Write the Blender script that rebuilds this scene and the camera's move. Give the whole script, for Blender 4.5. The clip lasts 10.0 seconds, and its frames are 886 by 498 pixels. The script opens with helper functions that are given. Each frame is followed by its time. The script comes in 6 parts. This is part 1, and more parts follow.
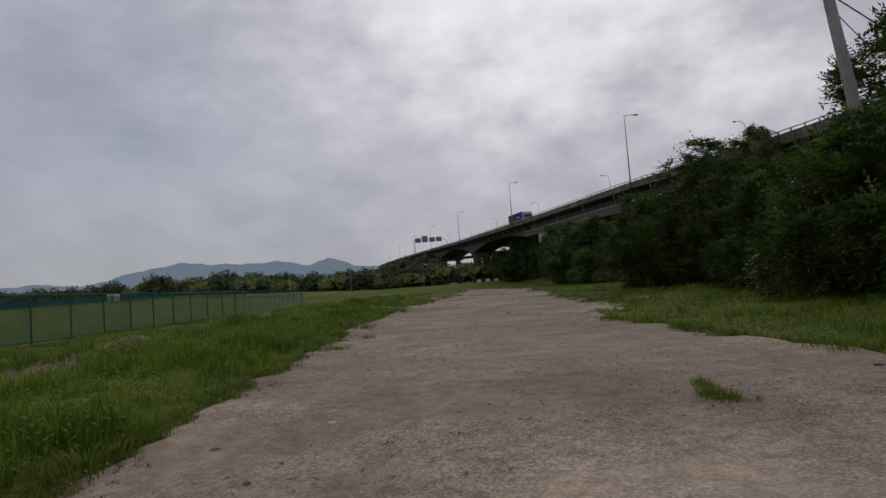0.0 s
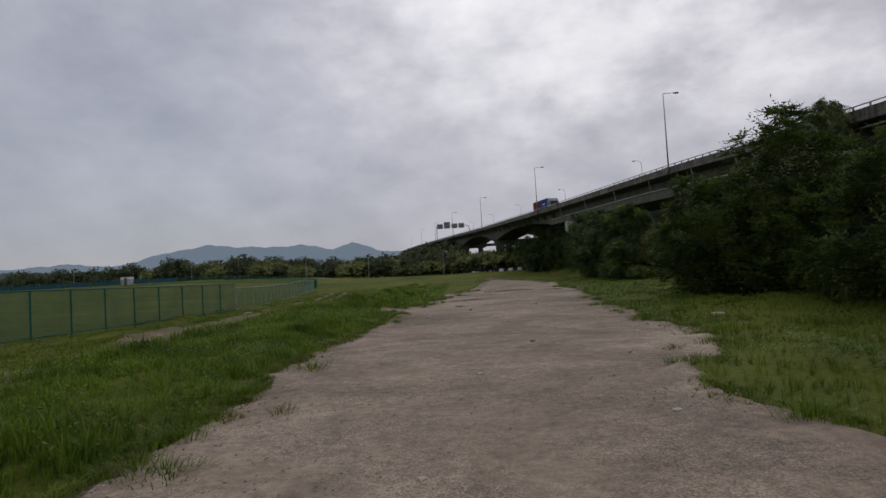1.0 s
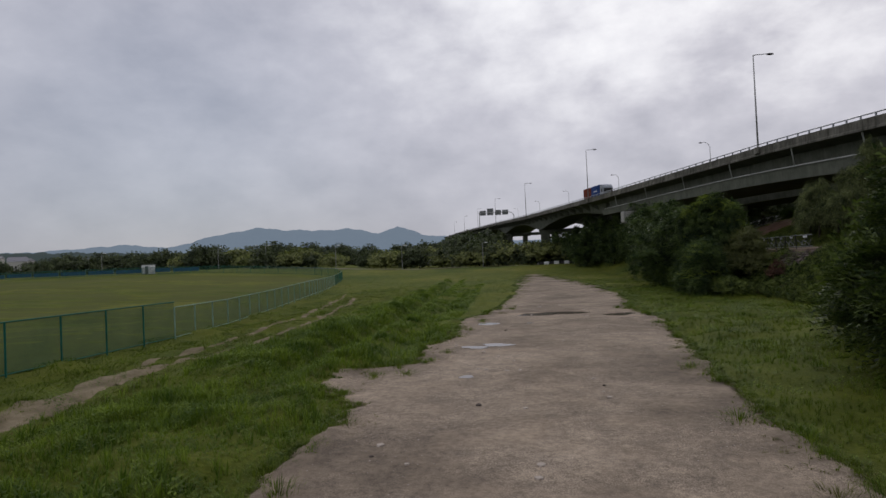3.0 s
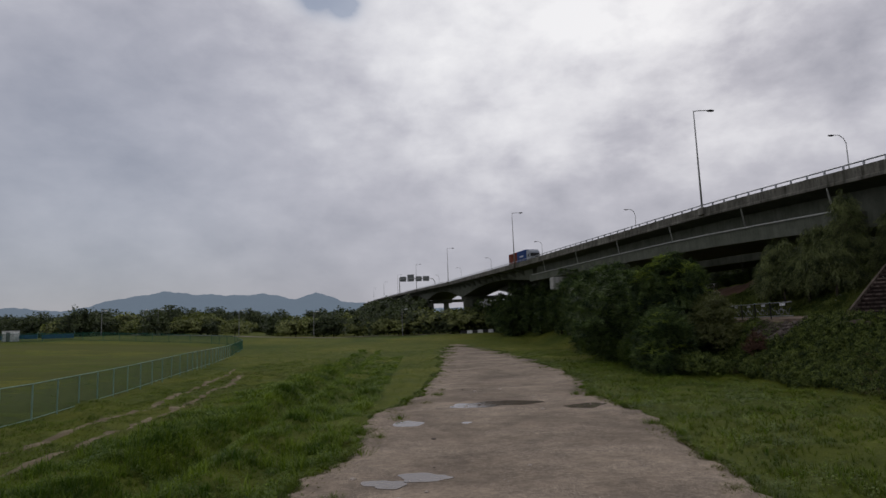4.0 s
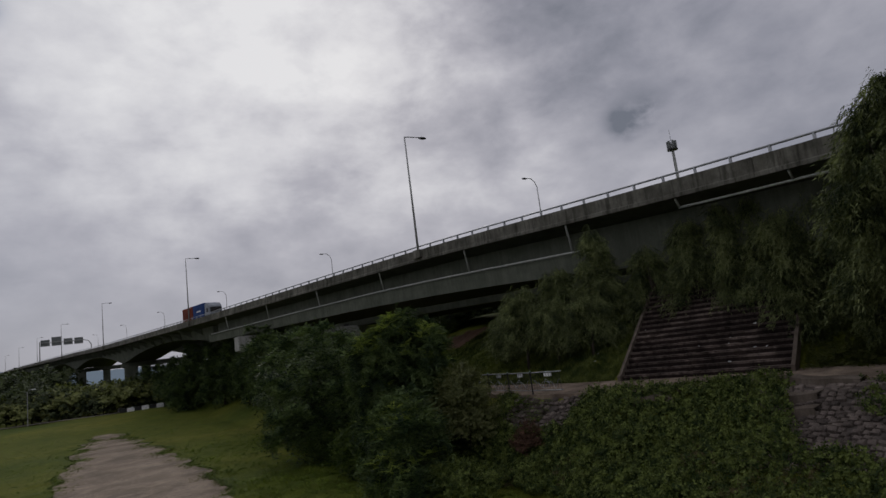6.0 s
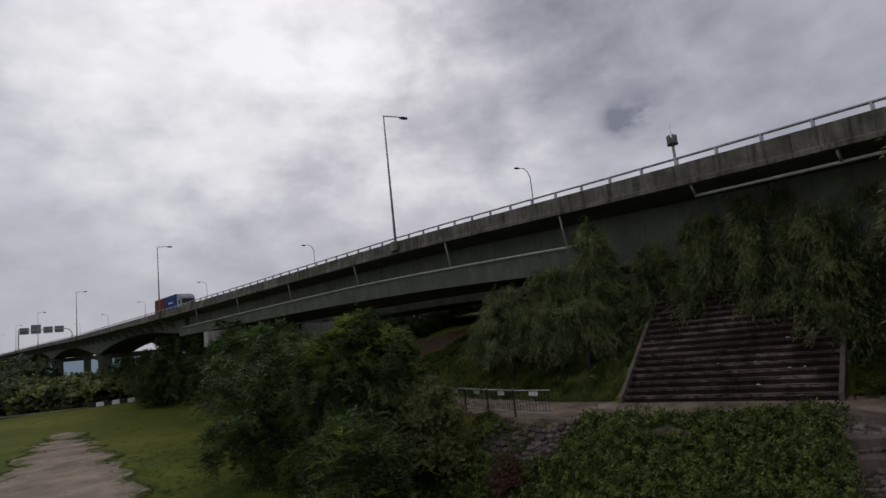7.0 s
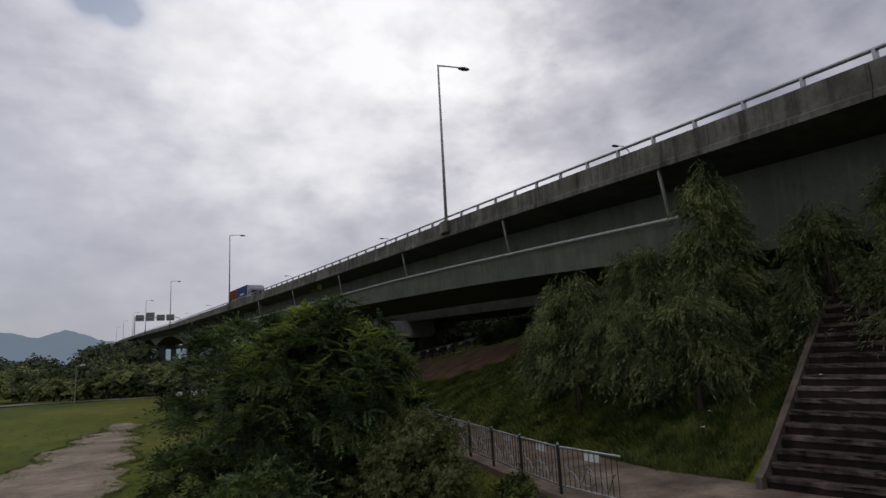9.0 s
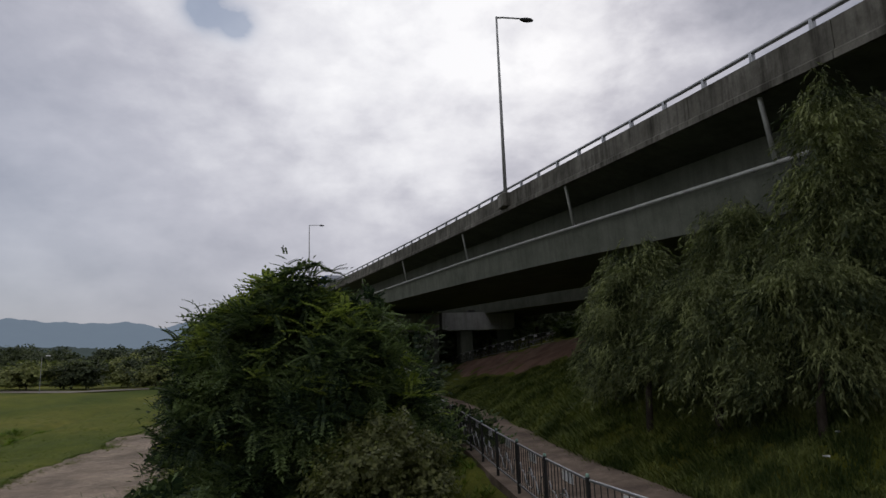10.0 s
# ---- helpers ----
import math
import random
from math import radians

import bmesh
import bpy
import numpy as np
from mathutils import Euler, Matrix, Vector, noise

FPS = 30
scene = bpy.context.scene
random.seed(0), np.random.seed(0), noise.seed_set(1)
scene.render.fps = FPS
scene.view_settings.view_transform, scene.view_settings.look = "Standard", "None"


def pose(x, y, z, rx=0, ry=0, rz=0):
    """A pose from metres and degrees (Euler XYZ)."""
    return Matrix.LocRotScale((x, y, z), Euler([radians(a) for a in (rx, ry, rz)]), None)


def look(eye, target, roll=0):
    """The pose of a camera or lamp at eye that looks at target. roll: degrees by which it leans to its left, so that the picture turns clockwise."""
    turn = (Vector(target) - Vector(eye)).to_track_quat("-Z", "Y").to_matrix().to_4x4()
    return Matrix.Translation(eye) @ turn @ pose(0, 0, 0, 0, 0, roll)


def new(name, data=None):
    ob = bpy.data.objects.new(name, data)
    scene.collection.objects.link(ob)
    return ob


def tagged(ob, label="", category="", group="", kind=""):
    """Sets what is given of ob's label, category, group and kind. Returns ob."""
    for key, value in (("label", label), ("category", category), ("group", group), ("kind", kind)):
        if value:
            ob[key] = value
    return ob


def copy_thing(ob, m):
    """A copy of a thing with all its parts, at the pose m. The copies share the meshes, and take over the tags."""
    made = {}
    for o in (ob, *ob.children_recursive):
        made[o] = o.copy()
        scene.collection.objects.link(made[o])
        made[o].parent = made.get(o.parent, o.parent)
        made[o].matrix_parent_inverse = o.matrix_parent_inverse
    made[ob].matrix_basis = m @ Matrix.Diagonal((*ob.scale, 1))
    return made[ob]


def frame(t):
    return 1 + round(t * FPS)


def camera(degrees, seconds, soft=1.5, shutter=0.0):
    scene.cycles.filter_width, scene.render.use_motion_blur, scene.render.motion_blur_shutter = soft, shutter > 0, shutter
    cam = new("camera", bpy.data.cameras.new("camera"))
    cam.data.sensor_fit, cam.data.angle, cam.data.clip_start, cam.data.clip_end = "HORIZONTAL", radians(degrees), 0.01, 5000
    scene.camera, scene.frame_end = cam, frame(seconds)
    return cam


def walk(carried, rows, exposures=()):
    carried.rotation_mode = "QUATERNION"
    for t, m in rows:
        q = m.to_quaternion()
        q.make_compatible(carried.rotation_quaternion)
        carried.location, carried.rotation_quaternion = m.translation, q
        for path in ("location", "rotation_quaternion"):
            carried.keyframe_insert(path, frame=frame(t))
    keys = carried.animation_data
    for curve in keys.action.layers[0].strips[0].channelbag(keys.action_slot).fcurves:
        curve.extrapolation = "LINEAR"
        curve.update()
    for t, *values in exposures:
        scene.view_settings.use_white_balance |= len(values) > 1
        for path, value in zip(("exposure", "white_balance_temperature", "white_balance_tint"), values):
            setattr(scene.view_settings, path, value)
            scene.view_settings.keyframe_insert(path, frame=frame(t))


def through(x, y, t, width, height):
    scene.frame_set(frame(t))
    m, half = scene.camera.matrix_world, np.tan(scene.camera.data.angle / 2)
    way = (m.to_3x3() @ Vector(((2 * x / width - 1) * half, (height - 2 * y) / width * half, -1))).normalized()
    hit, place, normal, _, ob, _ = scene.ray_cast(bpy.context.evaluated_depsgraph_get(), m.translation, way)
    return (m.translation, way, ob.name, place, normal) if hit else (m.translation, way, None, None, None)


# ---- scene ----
# ---- camera and its walk ----
cam = camera(72.0, 10.0)
PATH = [
    (0, (0.203, -5.266, 1.138), (0.387, 4.713, 1.752), -4.37),
    (0.5, (0.604, -1.900, 1.464), (0.696, 8.086, 1.978), -3.83),
    (1, (1.002, 1.307, 1.779), (0.786, 11.296, 2.190), -3.38),
    (1.5, (1.395, 4.432, 2.175), (0.811, 14.411, 2.470), -3.39),
    (2, (1.680, 7.817, 2.573), (0.828, 17.779, 2.730), -3.03),
    (2.2, (1.697, 9.492, 2.604), (0.757, 19.445, 2.793), -2.85),
    (3.3, (2.372, 17.373, 3.754), (1.428, 27.327, 3.968), -2.34),
    (3.5, (2.081, 19.231, 3.631), (1.391, 29.194, 4.150), -2.39),
    (4, (1.992, 24.947, 3.661), (2.367, 34.862, 4.910), -2.06),
    (4.5, (2.084, 29.843, 3.940), (3.988, 39.514, 5.629), -2.15),
    (5, (3.419, 34.219, 4.314), (6.912, 43.413, 6.124), -2.57),
    (5.5, (4.541, 36.994, 5.297), (9.199, 45.675, 7.013), -5.88),
    (5.7, (4.905, 38.120, 5.692), (9.893, 46.630, 7.336), -7.23),
    (6.8, (8.636, 42.543, 6.527), (13.896, 50.916, 8.023), -6.82),
    (7, (9.276, 43.397, 6.623), (14.481, 51.806, 8.109), -6.16),
    (7.5, (11.011, 45.157, 6.821), (15.967, 53.721, 8.273), -5.20),
    (8, (12.984, 47.280, 6.820), (17.674, 55.981, 8.331), -4.44),
    (8.5, (14.882, 49.142, 6.773), (19.149, 58.041, 8.387), -3.72),
    (9, (16.715, 50.995, 6.602), (20.394, 60.138, 8.299), -2.99),
    (9.5, (18.538, 52.869, 6.411), (21.463, 62.280, 8.107), -2.13),
    (10, (20.251, 54.663, 6.336), (22.426, 64.277, 8.020), -1.93),
]
EXPOSURES = [(0.0, -0.25), (1.0, -0.15), (2.0, -0.08), (3.5, 0.0), (4.5, -0.50), (5.6, -0.50), (7.0, -0.2), (7.5, -0.13), (10.0, -0.10)]
walk(cam, [(t, look(eye, target, roll)) for t, eye, target, roll in PATH], EXPOSURES)

# ---- sky and sun behind cloud ----
SUN_AZ, SUN_EL = 28.0, 29.0
SKY_LEVEL = 1.0
sun_way = Vector((math.sin(radians(SUN_AZ)) * math.cos(radians(SUN_EL)), math.cos(radians(SUN_AZ)) * math.cos(radians(SUN_EL)), math.sin(radians(SUN_EL))))
sun = new("sun", bpy.data.lights.new("sun", "SUN"))
sun.data.energy = 0.5
sun.data.angle = radians(25)
sun.data.color = (1.0, 0.96, 0.9)
sun.matrix_world = look(sun_way * 100, (0, 0, 0))


def way_of(az, el):
    return Vector((math.sin(radians(az)) * math.cos(radians(el)), math.cos(radians(az)) * math.cos(radians(el)), math.sin(radians(el))))


def build_sky():
    world = bpy.data.worlds.new("overcast_sky")
    scene.world = world
    world.use_nodes = True
    nt = world.node_tree
    nt.nodes.clear()
    N, L = nt.nodes.new, nt.links.new

    def mth(op, a, b=0.0, c=None):
        x = N("ShaderNodeMath")
        x.operation = op
        for k, v in enumerate((a, b) if c is None else (a, b, c)):
            if isinstance(v, (int, float)):
                x.inputs[k].default_value = v
            else:
                L(v, x.inputs[k])
        return x.outputs[0]

    way = N("ShaderNodeTexCoord").outputs["Generated"]
    sep = N("ShaderNodeSeparateXYZ")
    L(way, sep.inputs[0])
    up = mth("MAXIMUM", sep.outputs[2], 0.0)
    lift = mth("ADD", up, 0.55)
    comb = N("ShaderNodeCombineXYZ")
    L(mth("DIVIDE", sep.outputs[0], lift), comb.inputs[0])
    L(mth("DIVIDE", sep.outputs[1], lift), comb.inputs[1])

    def noise_at(scale, detail, rough, distort, shift, around=False):
        mp = N("ShaderNodeMapping")
        mp.inputs["Location"].default_value = shift
        mp.inputs["Scale"].default_value = (1, 1, 1.7 if around else 1)
        L(way if around else comb.outputs[0], mp.inputs["Vector"])
        n = N("ShaderNodeTexNoise")
        n.inputs["Scale"].default_value = scale
        n.inputs["Detail"].default_value = detail
        n.inputs["Roughness"].default_value = rough
        n.inputs["Distortion"].default_value = distort
        L(mp.outputs[0], n.inputs["Vector"])
        return n.outputs["Fac"]

    def lobe(az, el, width):
        """1 in a direction, falling off over width degrees."""
        d = N("ShaderNodeVectorMath")
        d.operation = "DOT_PRODUCT"
        L(way, d.inputs[0])
        d.inputs[1].default_value = way_of(az, el)
        gap = mth("SUBTRACT", 1.0, d.outputs["Value"])
        return mth("POWER", 2.718, mth("MULTIPLY", gap, -1.0 / (1 - math.cos(radians(width)))))

    big = noise_at(2.6, 4, 0.5, 0.2, (3.1, 0.4, 0))
    fine = noise_at(7.5, 6, 0.55, 0.12, (0.0, 2.0, 1.0), True)
    wisp = noise_at(17.0, 5, 0.6, 0.25, (1.0, 0.5, 3.0), True)
    f = mth("ADD", mth("MULTIPLY", big, 0.46), mth("ADD", mth("MULTIPLY", fine, 0.44), mth("MULTIPLY", wisp, 0.10)))
    depth = mth("ADD", mth("MULTIPLY", lobe(25, 30, 31), 1.35), 0.95)
    f = mth("ADD", mth("MULTIPLY", mth("SUBTRACT", f, 0.5), depth), 0.435)
    # brightest where the sun stands behind the cloud, thin cloud round it, heavier cloud to the east
    # last entry: unseen bright patch to the south-west, added as fill light
    for az, el, width, gain in ((28.2, 25.8, 7, 0.21), (17, 28, 15, 0.15), (0, 29, 18, 0.13), (5, 21, 33, 0.10), (47, 26, 11, -0.12), (63, 25, 22, -0.06), (-22, 8, 15, -0.09), (230, 35, 50, 0.30)):
        f = mth("ADD", f, mth("MULTIPLY", lobe(az, el, width), gain))
    puff = mth("MULTIPLY", mth("ADD", lobe(49.9, 17.7, 1.7), mth("MULTIPLY", lobe(52.0, 18.4, 1.4), 0.8)), mth("MAXIMUM", mth("ADD", mth("MULTIPLY", fine, 4.0), -1.45), 0.0))
    f = mth("SUBTRACT", f, mth("MULTIPLY", puff, 0.95))
    # towards the horizon the layers run together into an even grey
    even = mth("POWER", mth("SUBTRACT", 1.0, up), 7.0)
    f = mth("ADD", mth("MULTIPLY", f, mth("SUBTRACT", 1.0, mth("MULTIPLY", even, 0.8))), mth("MULTIPLY", even, 0.185))
    r = N("ShaderNodeValToRGB")
    stops = [(0.0, (0.200, 0.218, 0.27)), (0.25, (0.368, 0.374, 0.442)), (0.5, (0.575, 0.571, 0.640)), (0.72, (0.83, 0.825, 0.875)), (0.95, (1.04, 1.035, 1.06))]
    el = r.color_ramp.elements
    while len(el) < len(stops):
        el.new(0.5)
    for e, (p, c) in zip(el, stops):
        e.position, e.color = p, (*c, 1)
    L(f, r.inputs[0])
    blue = N("ShaderNodeTexSky")
    blue.sky_type = "NISHITA"
    blue.sun_disc = False
    blue.sun_elevation, blue.sun_rotation = radians(SUN_EL), radians(SUN_AZ)
    b1, b2 = N("ShaderNodeBackground"), N("ShaderNodeBackground")
    L(blue.outputs[0], b1.inputs[0])
    b1.inputs[1].default_value = 0.085
    L(r.outputs[0], b2.inputs[0])
    b2.inputs[1].default_value = SKY_LEVEL
    hole = mth("MULTIPLY", mth("ADD", lobe(-9.4, 29.9, 1.5), lobe(-6.6, 29.3, 1.3)), mth("MAXIMUM", mth("ADD", mth("MULTIPLY", mth("ADD", mth("MULTIPLY", fine, 0.6), mth("MULTIPLY", wisp, 0.4)), 7.0), -2.7), 0.0))
    hole = mth("ADD", hole, mth("MULTIPLY", lobe(-32, 14, 20), 0.24))
    hole = mth("MINIMUM", mth("ADD", hole, 0.03), 0.75)
    mx = N("ShaderNodeMixShader")
    L(mth("SUBTRACT", 1.0, hole), mx.inputs[0])
    L(b1.outputs[0], mx.inputs[1])
    L(b2.outputs[0], mx.inputs[2])
    L(mx.outputs[0], N("ShaderNodeOutputWorld").inputs[0])


build_sky()

# ---- materials ----
def mat_base(name):
    m = bpy.data.materials.new(name)
    m.use_nodes = True
    nt = m.node_tree
    bsdf = nt.nodes["Principled BSDF"]
    bsdf.inputs["Specular IOR Level"].default_value = 0.12
    return m, nt, bsdf


def noise_node(nt, vec, scale, detail=4.0, rough=0.55, distort=0.0):
    n = nt.nodes.new("ShaderNodeTexNoise")
    n.inputs["Scale"].default_value = scale
    n.inputs["Detail"].default_value = detail
    n.inputs["Roughness"].default_value = rough
    n.inputs["Distortion"].default_value = distort
    nt.links.new(vec, n.inputs["Vector"])
    return n.outputs["Fac"]


def ramp_node(nt, fac, stops):
    r = nt.nodes.new("ShaderNodeValToRGB")
    el = r.color_ramp.elements
    while len(el) < len(stops):
        el.new(0.5)
    for e, (p, c) in zip(el, stops):
        e.position = p
        e.color = (*c, 1) if len(c) == 3 else c
    nt.links.new(fac, r.inputs["Fac"])
    return r.outputs["Color"]


def mix_node(nt, fac, a, b, mode="MIX"):
    x = nt.nodes.new("ShaderNodeMixRGB")
    x.blend_type = mode
    for key, v in (("Fac", fac), ("Color1", a), ("Color2", b)):
        if isinstance(v, (int, float)):
            x.inputs[key].default_value = v
        elif isinstance(v, tuple):
            x.inputs[key].default_value = (*v, 1)
        else:
            nt.links.new(v, x.inputs[key])
    return x.outputs["Color"]


def bump_node(nt, bsdf, height, strength, distance):
    b = nt.nodes.new("ShaderNodeBump")
    b.inputs["Strength"].default_value = strength
    b.inputs["Distance"].default_value = distance
    nt.links.new(height, b.inputs["Height"])
    nt.links.new(b.outputs["Normal"], bsdf.inputs["Normal"])


def coords(nt):
    return nt.nodes.new("ShaderNodeTexCoord").outputs["Object"]


def rough_surface(name, dark, mid, light, big, fine, rough=0.85, bump=0.4, dist=0.02, metal=0.0, random_amount=0.0):
    """Three tones broken up at a large and a fine scale, with relief."""
    m, nt, bsdf = mat_base(name)
    vec = coords(nt)
    a = noise_node(nt, vec, big, 5, 0.6)
    b = noise_node(nt, vec, fine, 4, 0.7)
    col = ramp_node(nt, a, [(0.3, dark), (0.5, mid), (0.72, light)])
    grain = ramp_node(nt, b, [(0.25, (0.7, 0.7, 0.7)), (0.75, (1.25, 1.25, 1.25))])
    col = mix_node(nt, 0.8, col, grain, "MULTIPLY")
    if random_amount:
        info = nt.nodes.new("ShaderNodeObjectInfo").outputs["Random"]
        tone = ramp_node(nt, info, [(0.0, (1 - random_amount,) * 3), (1.0, (1 + random_amount,) * 3)])
        col = mix_node(nt, 1.0, col, tone, "MULTIPLY")
    nt.links.new(col, bsdf.inputs["Base Color"])
    bsdf.inputs["Roughness"].default_value = rough
    bsdf.inputs["Metallic"].default_value = metal
    bump_node(nt, bsdf, b, bump, dist)
    return m


def leaf_material(name, dark, light, shine=0.5, through=0.35, even=0.68, patch=0.9):
    m, nt, bsdf = mat_base(name)
    geo = nt.nodes.new("ShaderNodeNewGeometry")
    vec = coords(nt)
    a = noise_node(nt, vec, patch, 4)
    rnd = geo.outputs["Random Per Island"]
    f = mix_node(nt, even, rnd, a)
    lo = 0.40 if even >= 0.8 else 0.34
    col = ramp_node(nt, f, [(lo, dark), (0.52, tuple((p + q) / 2 for p, q in zip(dark, light))), (1.02 - lo, light)])
    nt.links.new(col, bsdf.inputs["Base Color"])
    bsdf.inputs["Roughness"].default_value = shine
    tr = nt.nodes.new("ShaderNodeBsdfTranslucent")
    nt.links.new(mix_node(nt, 1.0, col, (1.3, 1.5, 0.6), "MULTIPLY"), tr.inputs["Color"])
    mx = nt.nodes.new("ShaderNodeMixShader")
    mx.inputs["Fac"].default_value = through
    nt.links.new(bsdf.outputs[0], mx.inputs[1])
    nt.links.new(tr.outputs[0], mx.inputs[2])
    nt.links.new(mx.outputs[0], nt.nodes["Material Output"].inputs["Surface"])
    return m


def plain(name, col, rough=0.5, metal=0.0, vary=0.25, scale=3.0):
    return rough_surface(name, tuple(c * (1 - vary) for c in col), col, tuple(c * (1 + vary) for c in col), scale, scale * 12, rough, 0.08, 0.005, metal)


def net_material(name, col, cover):
    """Fine woven netting: threads with open holes between them."""
    m, nt, bsdf = mat_base(name)
    bsdf.inputs["Base Color"].default_value = (*col, 1)
    bsdf.inputs["Roughness"].default_value = 0.6
    n = noise_node(nt, coords(nt), 0.8, 3)
    f = ramp_node(nt, n, [(0.3, (cover * 0.8,) * 3), (0.7, (min(1, cover * 1.2),) * 3)])
    tr = nt.nodes.new("ShaderNodeBsdfTransparent")
    mx = nt.nodes.new("ShaderNodeMixShader")
    nt.links.new(f, mx.inputs["Fac"])
    nt.links.new(tr.outputs[0], mx.inputs[1])
    nt.links.new(bsdf.outputs[0], mx.inputs[2])
    nt.links.new(mx.outputs[0], nt.nodes["Material Output"].inputs["Surface"])
    return m


def gravel_material():
    m, nt, bsdf = mat_base("gravel")
    vec = coords(nt)
    big = noise_node(nt, vec, 0.22, 5, 0.62, 0.6)
    mid = noise_node(nt, vec, 1.3, 5, 0.65)
    col = ramp_node(nt, big, [(0.32, (0.158, 0.126, 0.095)), (0.45, (0.226, 0.180, 0.135)), (0.57, (0.286, 0.229, 0.172)), (0.70, (0.360, 0.290, 0.220))])
    col = mix_node(nt, 0.75, col, ramp_node(nt, mid, [(0.3, (0.68, 0.68, 0.70)), (0.7, (1.28, 1.27, 1.25))]), "MULTIPLY")
    grit = noise_node(nt, vec, 7.0, 5, 0.75)
    col = mix_node(nt, 0.9, col, ramp_node(nt, grit, [(0.32, (0.68, 0.67, 0.66)), (0.5, (1.0, 1.0, 1.0)), (0.70, (1.30, 1.31, 1.32))]), "MULTIPLY")
    vor = nt.nodes.new("ShaderNodeTexVoronoi")
    vor.inputs["Scale"].default_value = 58
    nt.links.new(vec, vor.inputs["Vector"])
    chip = ramp_node(nt, vor.outputs["Color"], [(0.12, (0.50, 0.51, 0.53)), (0.5, (0.95, 0.96, 0.98)), (0.88, (1.48, 1.50, 1.53))])
    patch = ramp_node(nt, noise_node(nt, vec, 0.45, 4), [(0.38, (0.1,) * 3), (0.58, (1.0,) * 3)])
    col = mix_node(nt, patch, col, mix_node(nt, 0.9, col, chip, "MULTIPLY"))
    nt.links.new(col, bsdf.inputs["Base Color"])
    bsdf.inputs["Roughness"].default_value = 0.92
    h = mix_node(nt, 0.4, mid, vor.outputs["Distance"])
    bump_node(nt, bsdf, h, 0.35, 0.02)
    return m


def ground_material():
    m, nt, bsdf = mat_base("grass_soil")
    vec = coords(nt)
    big = noise_node(nt, vec, 0.05, 5, 0.6)
    mid = noise_node(nt, vec, 0.6, 6, 0.7)
    fine = noise_node(nt, vec, 9.0, 4, 0.75)
    col = ramp_node(nt, big, [(0.3, (0.054, 0.082, 0.010)), (0.5, (0.092, 0.112, 0.014)), (0.7, (0.145, 0.147, 0.025))])
    col = mix_node(nt, 0.8, col, ramp_node(nt, mid, [(0.3, (0.65, 0.70, 0.6)), (0.7, (1.25, 1.2, 1.2))]), "MULTIPLY")
    col = mix_node(nt, 0.8, col, ramp_node(nt, fine, [(0.3, (0.6, 0.6, 0.6)), (0.7, (1.35, 1.3, 1.3))]), "MULTIPLY")
    nt.links.new(col, bsdf.inputs["Base Color"])
    bsdf.inputs["Roughness"].default_value = 0.9
    bump_node(nt, bsdf, fine, 0.9, 0.06)
    return m


def concrete_material(name, dark, mid, light, streak=0.5):
    """Weathered concrete: blotches, rain streaks and grain."""
    m, nt, bsdf = mat_base(name)
    vec = coords(nt)
    mp = nt.nodes.new("ShaderNodeMapping")
    mp.inputs["Scale"].default_value = (1.6, 1.6, 0.12)
    nt.links.new(vec, mp.inputs["Vector"])
    run = noise_node(nt, mp.outputs[0], 1.8, 5, 0.7)
    blot = noise_node(nt, vec, 0.6, 7, 0.7)
    fine = noise_node(nt, vec, 14, 3, 0.7)
    col = ramp_node(nt, blot, [(0.3, dark), (0.5, mid), (0.7, light)])
    col = mix_node(nt, streak, col, ramp_node(nt, run, [(0.36, (0.35, 0.34, 0.32)), (0.52, (1, 1, 1)), (0.75, (1.25, 1.24, 1.2))]), "MULTIPLY")
    col = mix_node(nt, 0.5, col, ramp_node(nt, fine, [(0.3, (0.8,) * 3), (0.7, (1.2,) * 3)]), "MULTIPLY")
    nt.links.new(col, bsdf.inputs["Base Color"])
    bsdf.inputs["Roughness"].default_value = 0.88
    bump_node(nt, bsdf, fine, 0.3, 0.01)
    return m


M_GRAVEL = gravel_material()
M_GROUND = ground_material()
M_FIELD = rough_surface("mown_field", (0.058, 0.070, 0.008), (0.072, 0.081, 0.009), (0.088, 0.093, 0.012), 0.02, 2.0, 0.9, 0.5, 0.03)
M_DIRT = rough_surface("dirt", (0.105, 0.088, 0.050), (0.175, 0.142, 0.090), (0.27, 0.220, 0.152), 0.9, 10, 0.95, 0.6, 0.03)
M_REDSOIL = rough_surface("red_soil", (0.105, 0.062, 0.044), (0.165, 0.102, 0.073), (0.23, 0.152, 0.112), 0.6, 9, 0.95, 0.6, 0.04)
M_PARAPET = concrete_material("parapet_concrete", (0.062, 0.060, 0.050), (0.122, 0.118, 0.101), (0.215, 0.207, 0.182), 0.85)
M_GIRDER = concrete_material("girder_concrete", (0.072, 0.080, 0.062), (0.100, 0.108, 0.086), (0.128, 0.136, 0.110), 0.28)
# paler than the girder: light falling on the cap is put into its colour
M_CAP = concrete_material("lit_cap_concrete", (0.24, 0.24, 0.23), (0.33, 0.33, 0.315), (0.40, 0.40, 0.385), 0.35)
M_ROAD = concrete_material("road_concrete", (0.16, 0.140, 0.118), (0.22, 0.196, 0.168), (0.28, 0.252, 0.220), 0.1)
M_PATH = rough_surface("path_concrete", (0.076, 0.058, 0.045), (0.168, 0.130, 0.101), (0.310, 0.244, 0.188), 0.75, 9, 0.9, 0.6, 0.02)
# risers carry their shade as a much darker colour than the treads
M_STEP = concrete_material("shaded_riser", (0.009, 0.006, 0.005), (0.019, 0.013, 0.012), (0.042, 0.030, 0.026), 0.7)
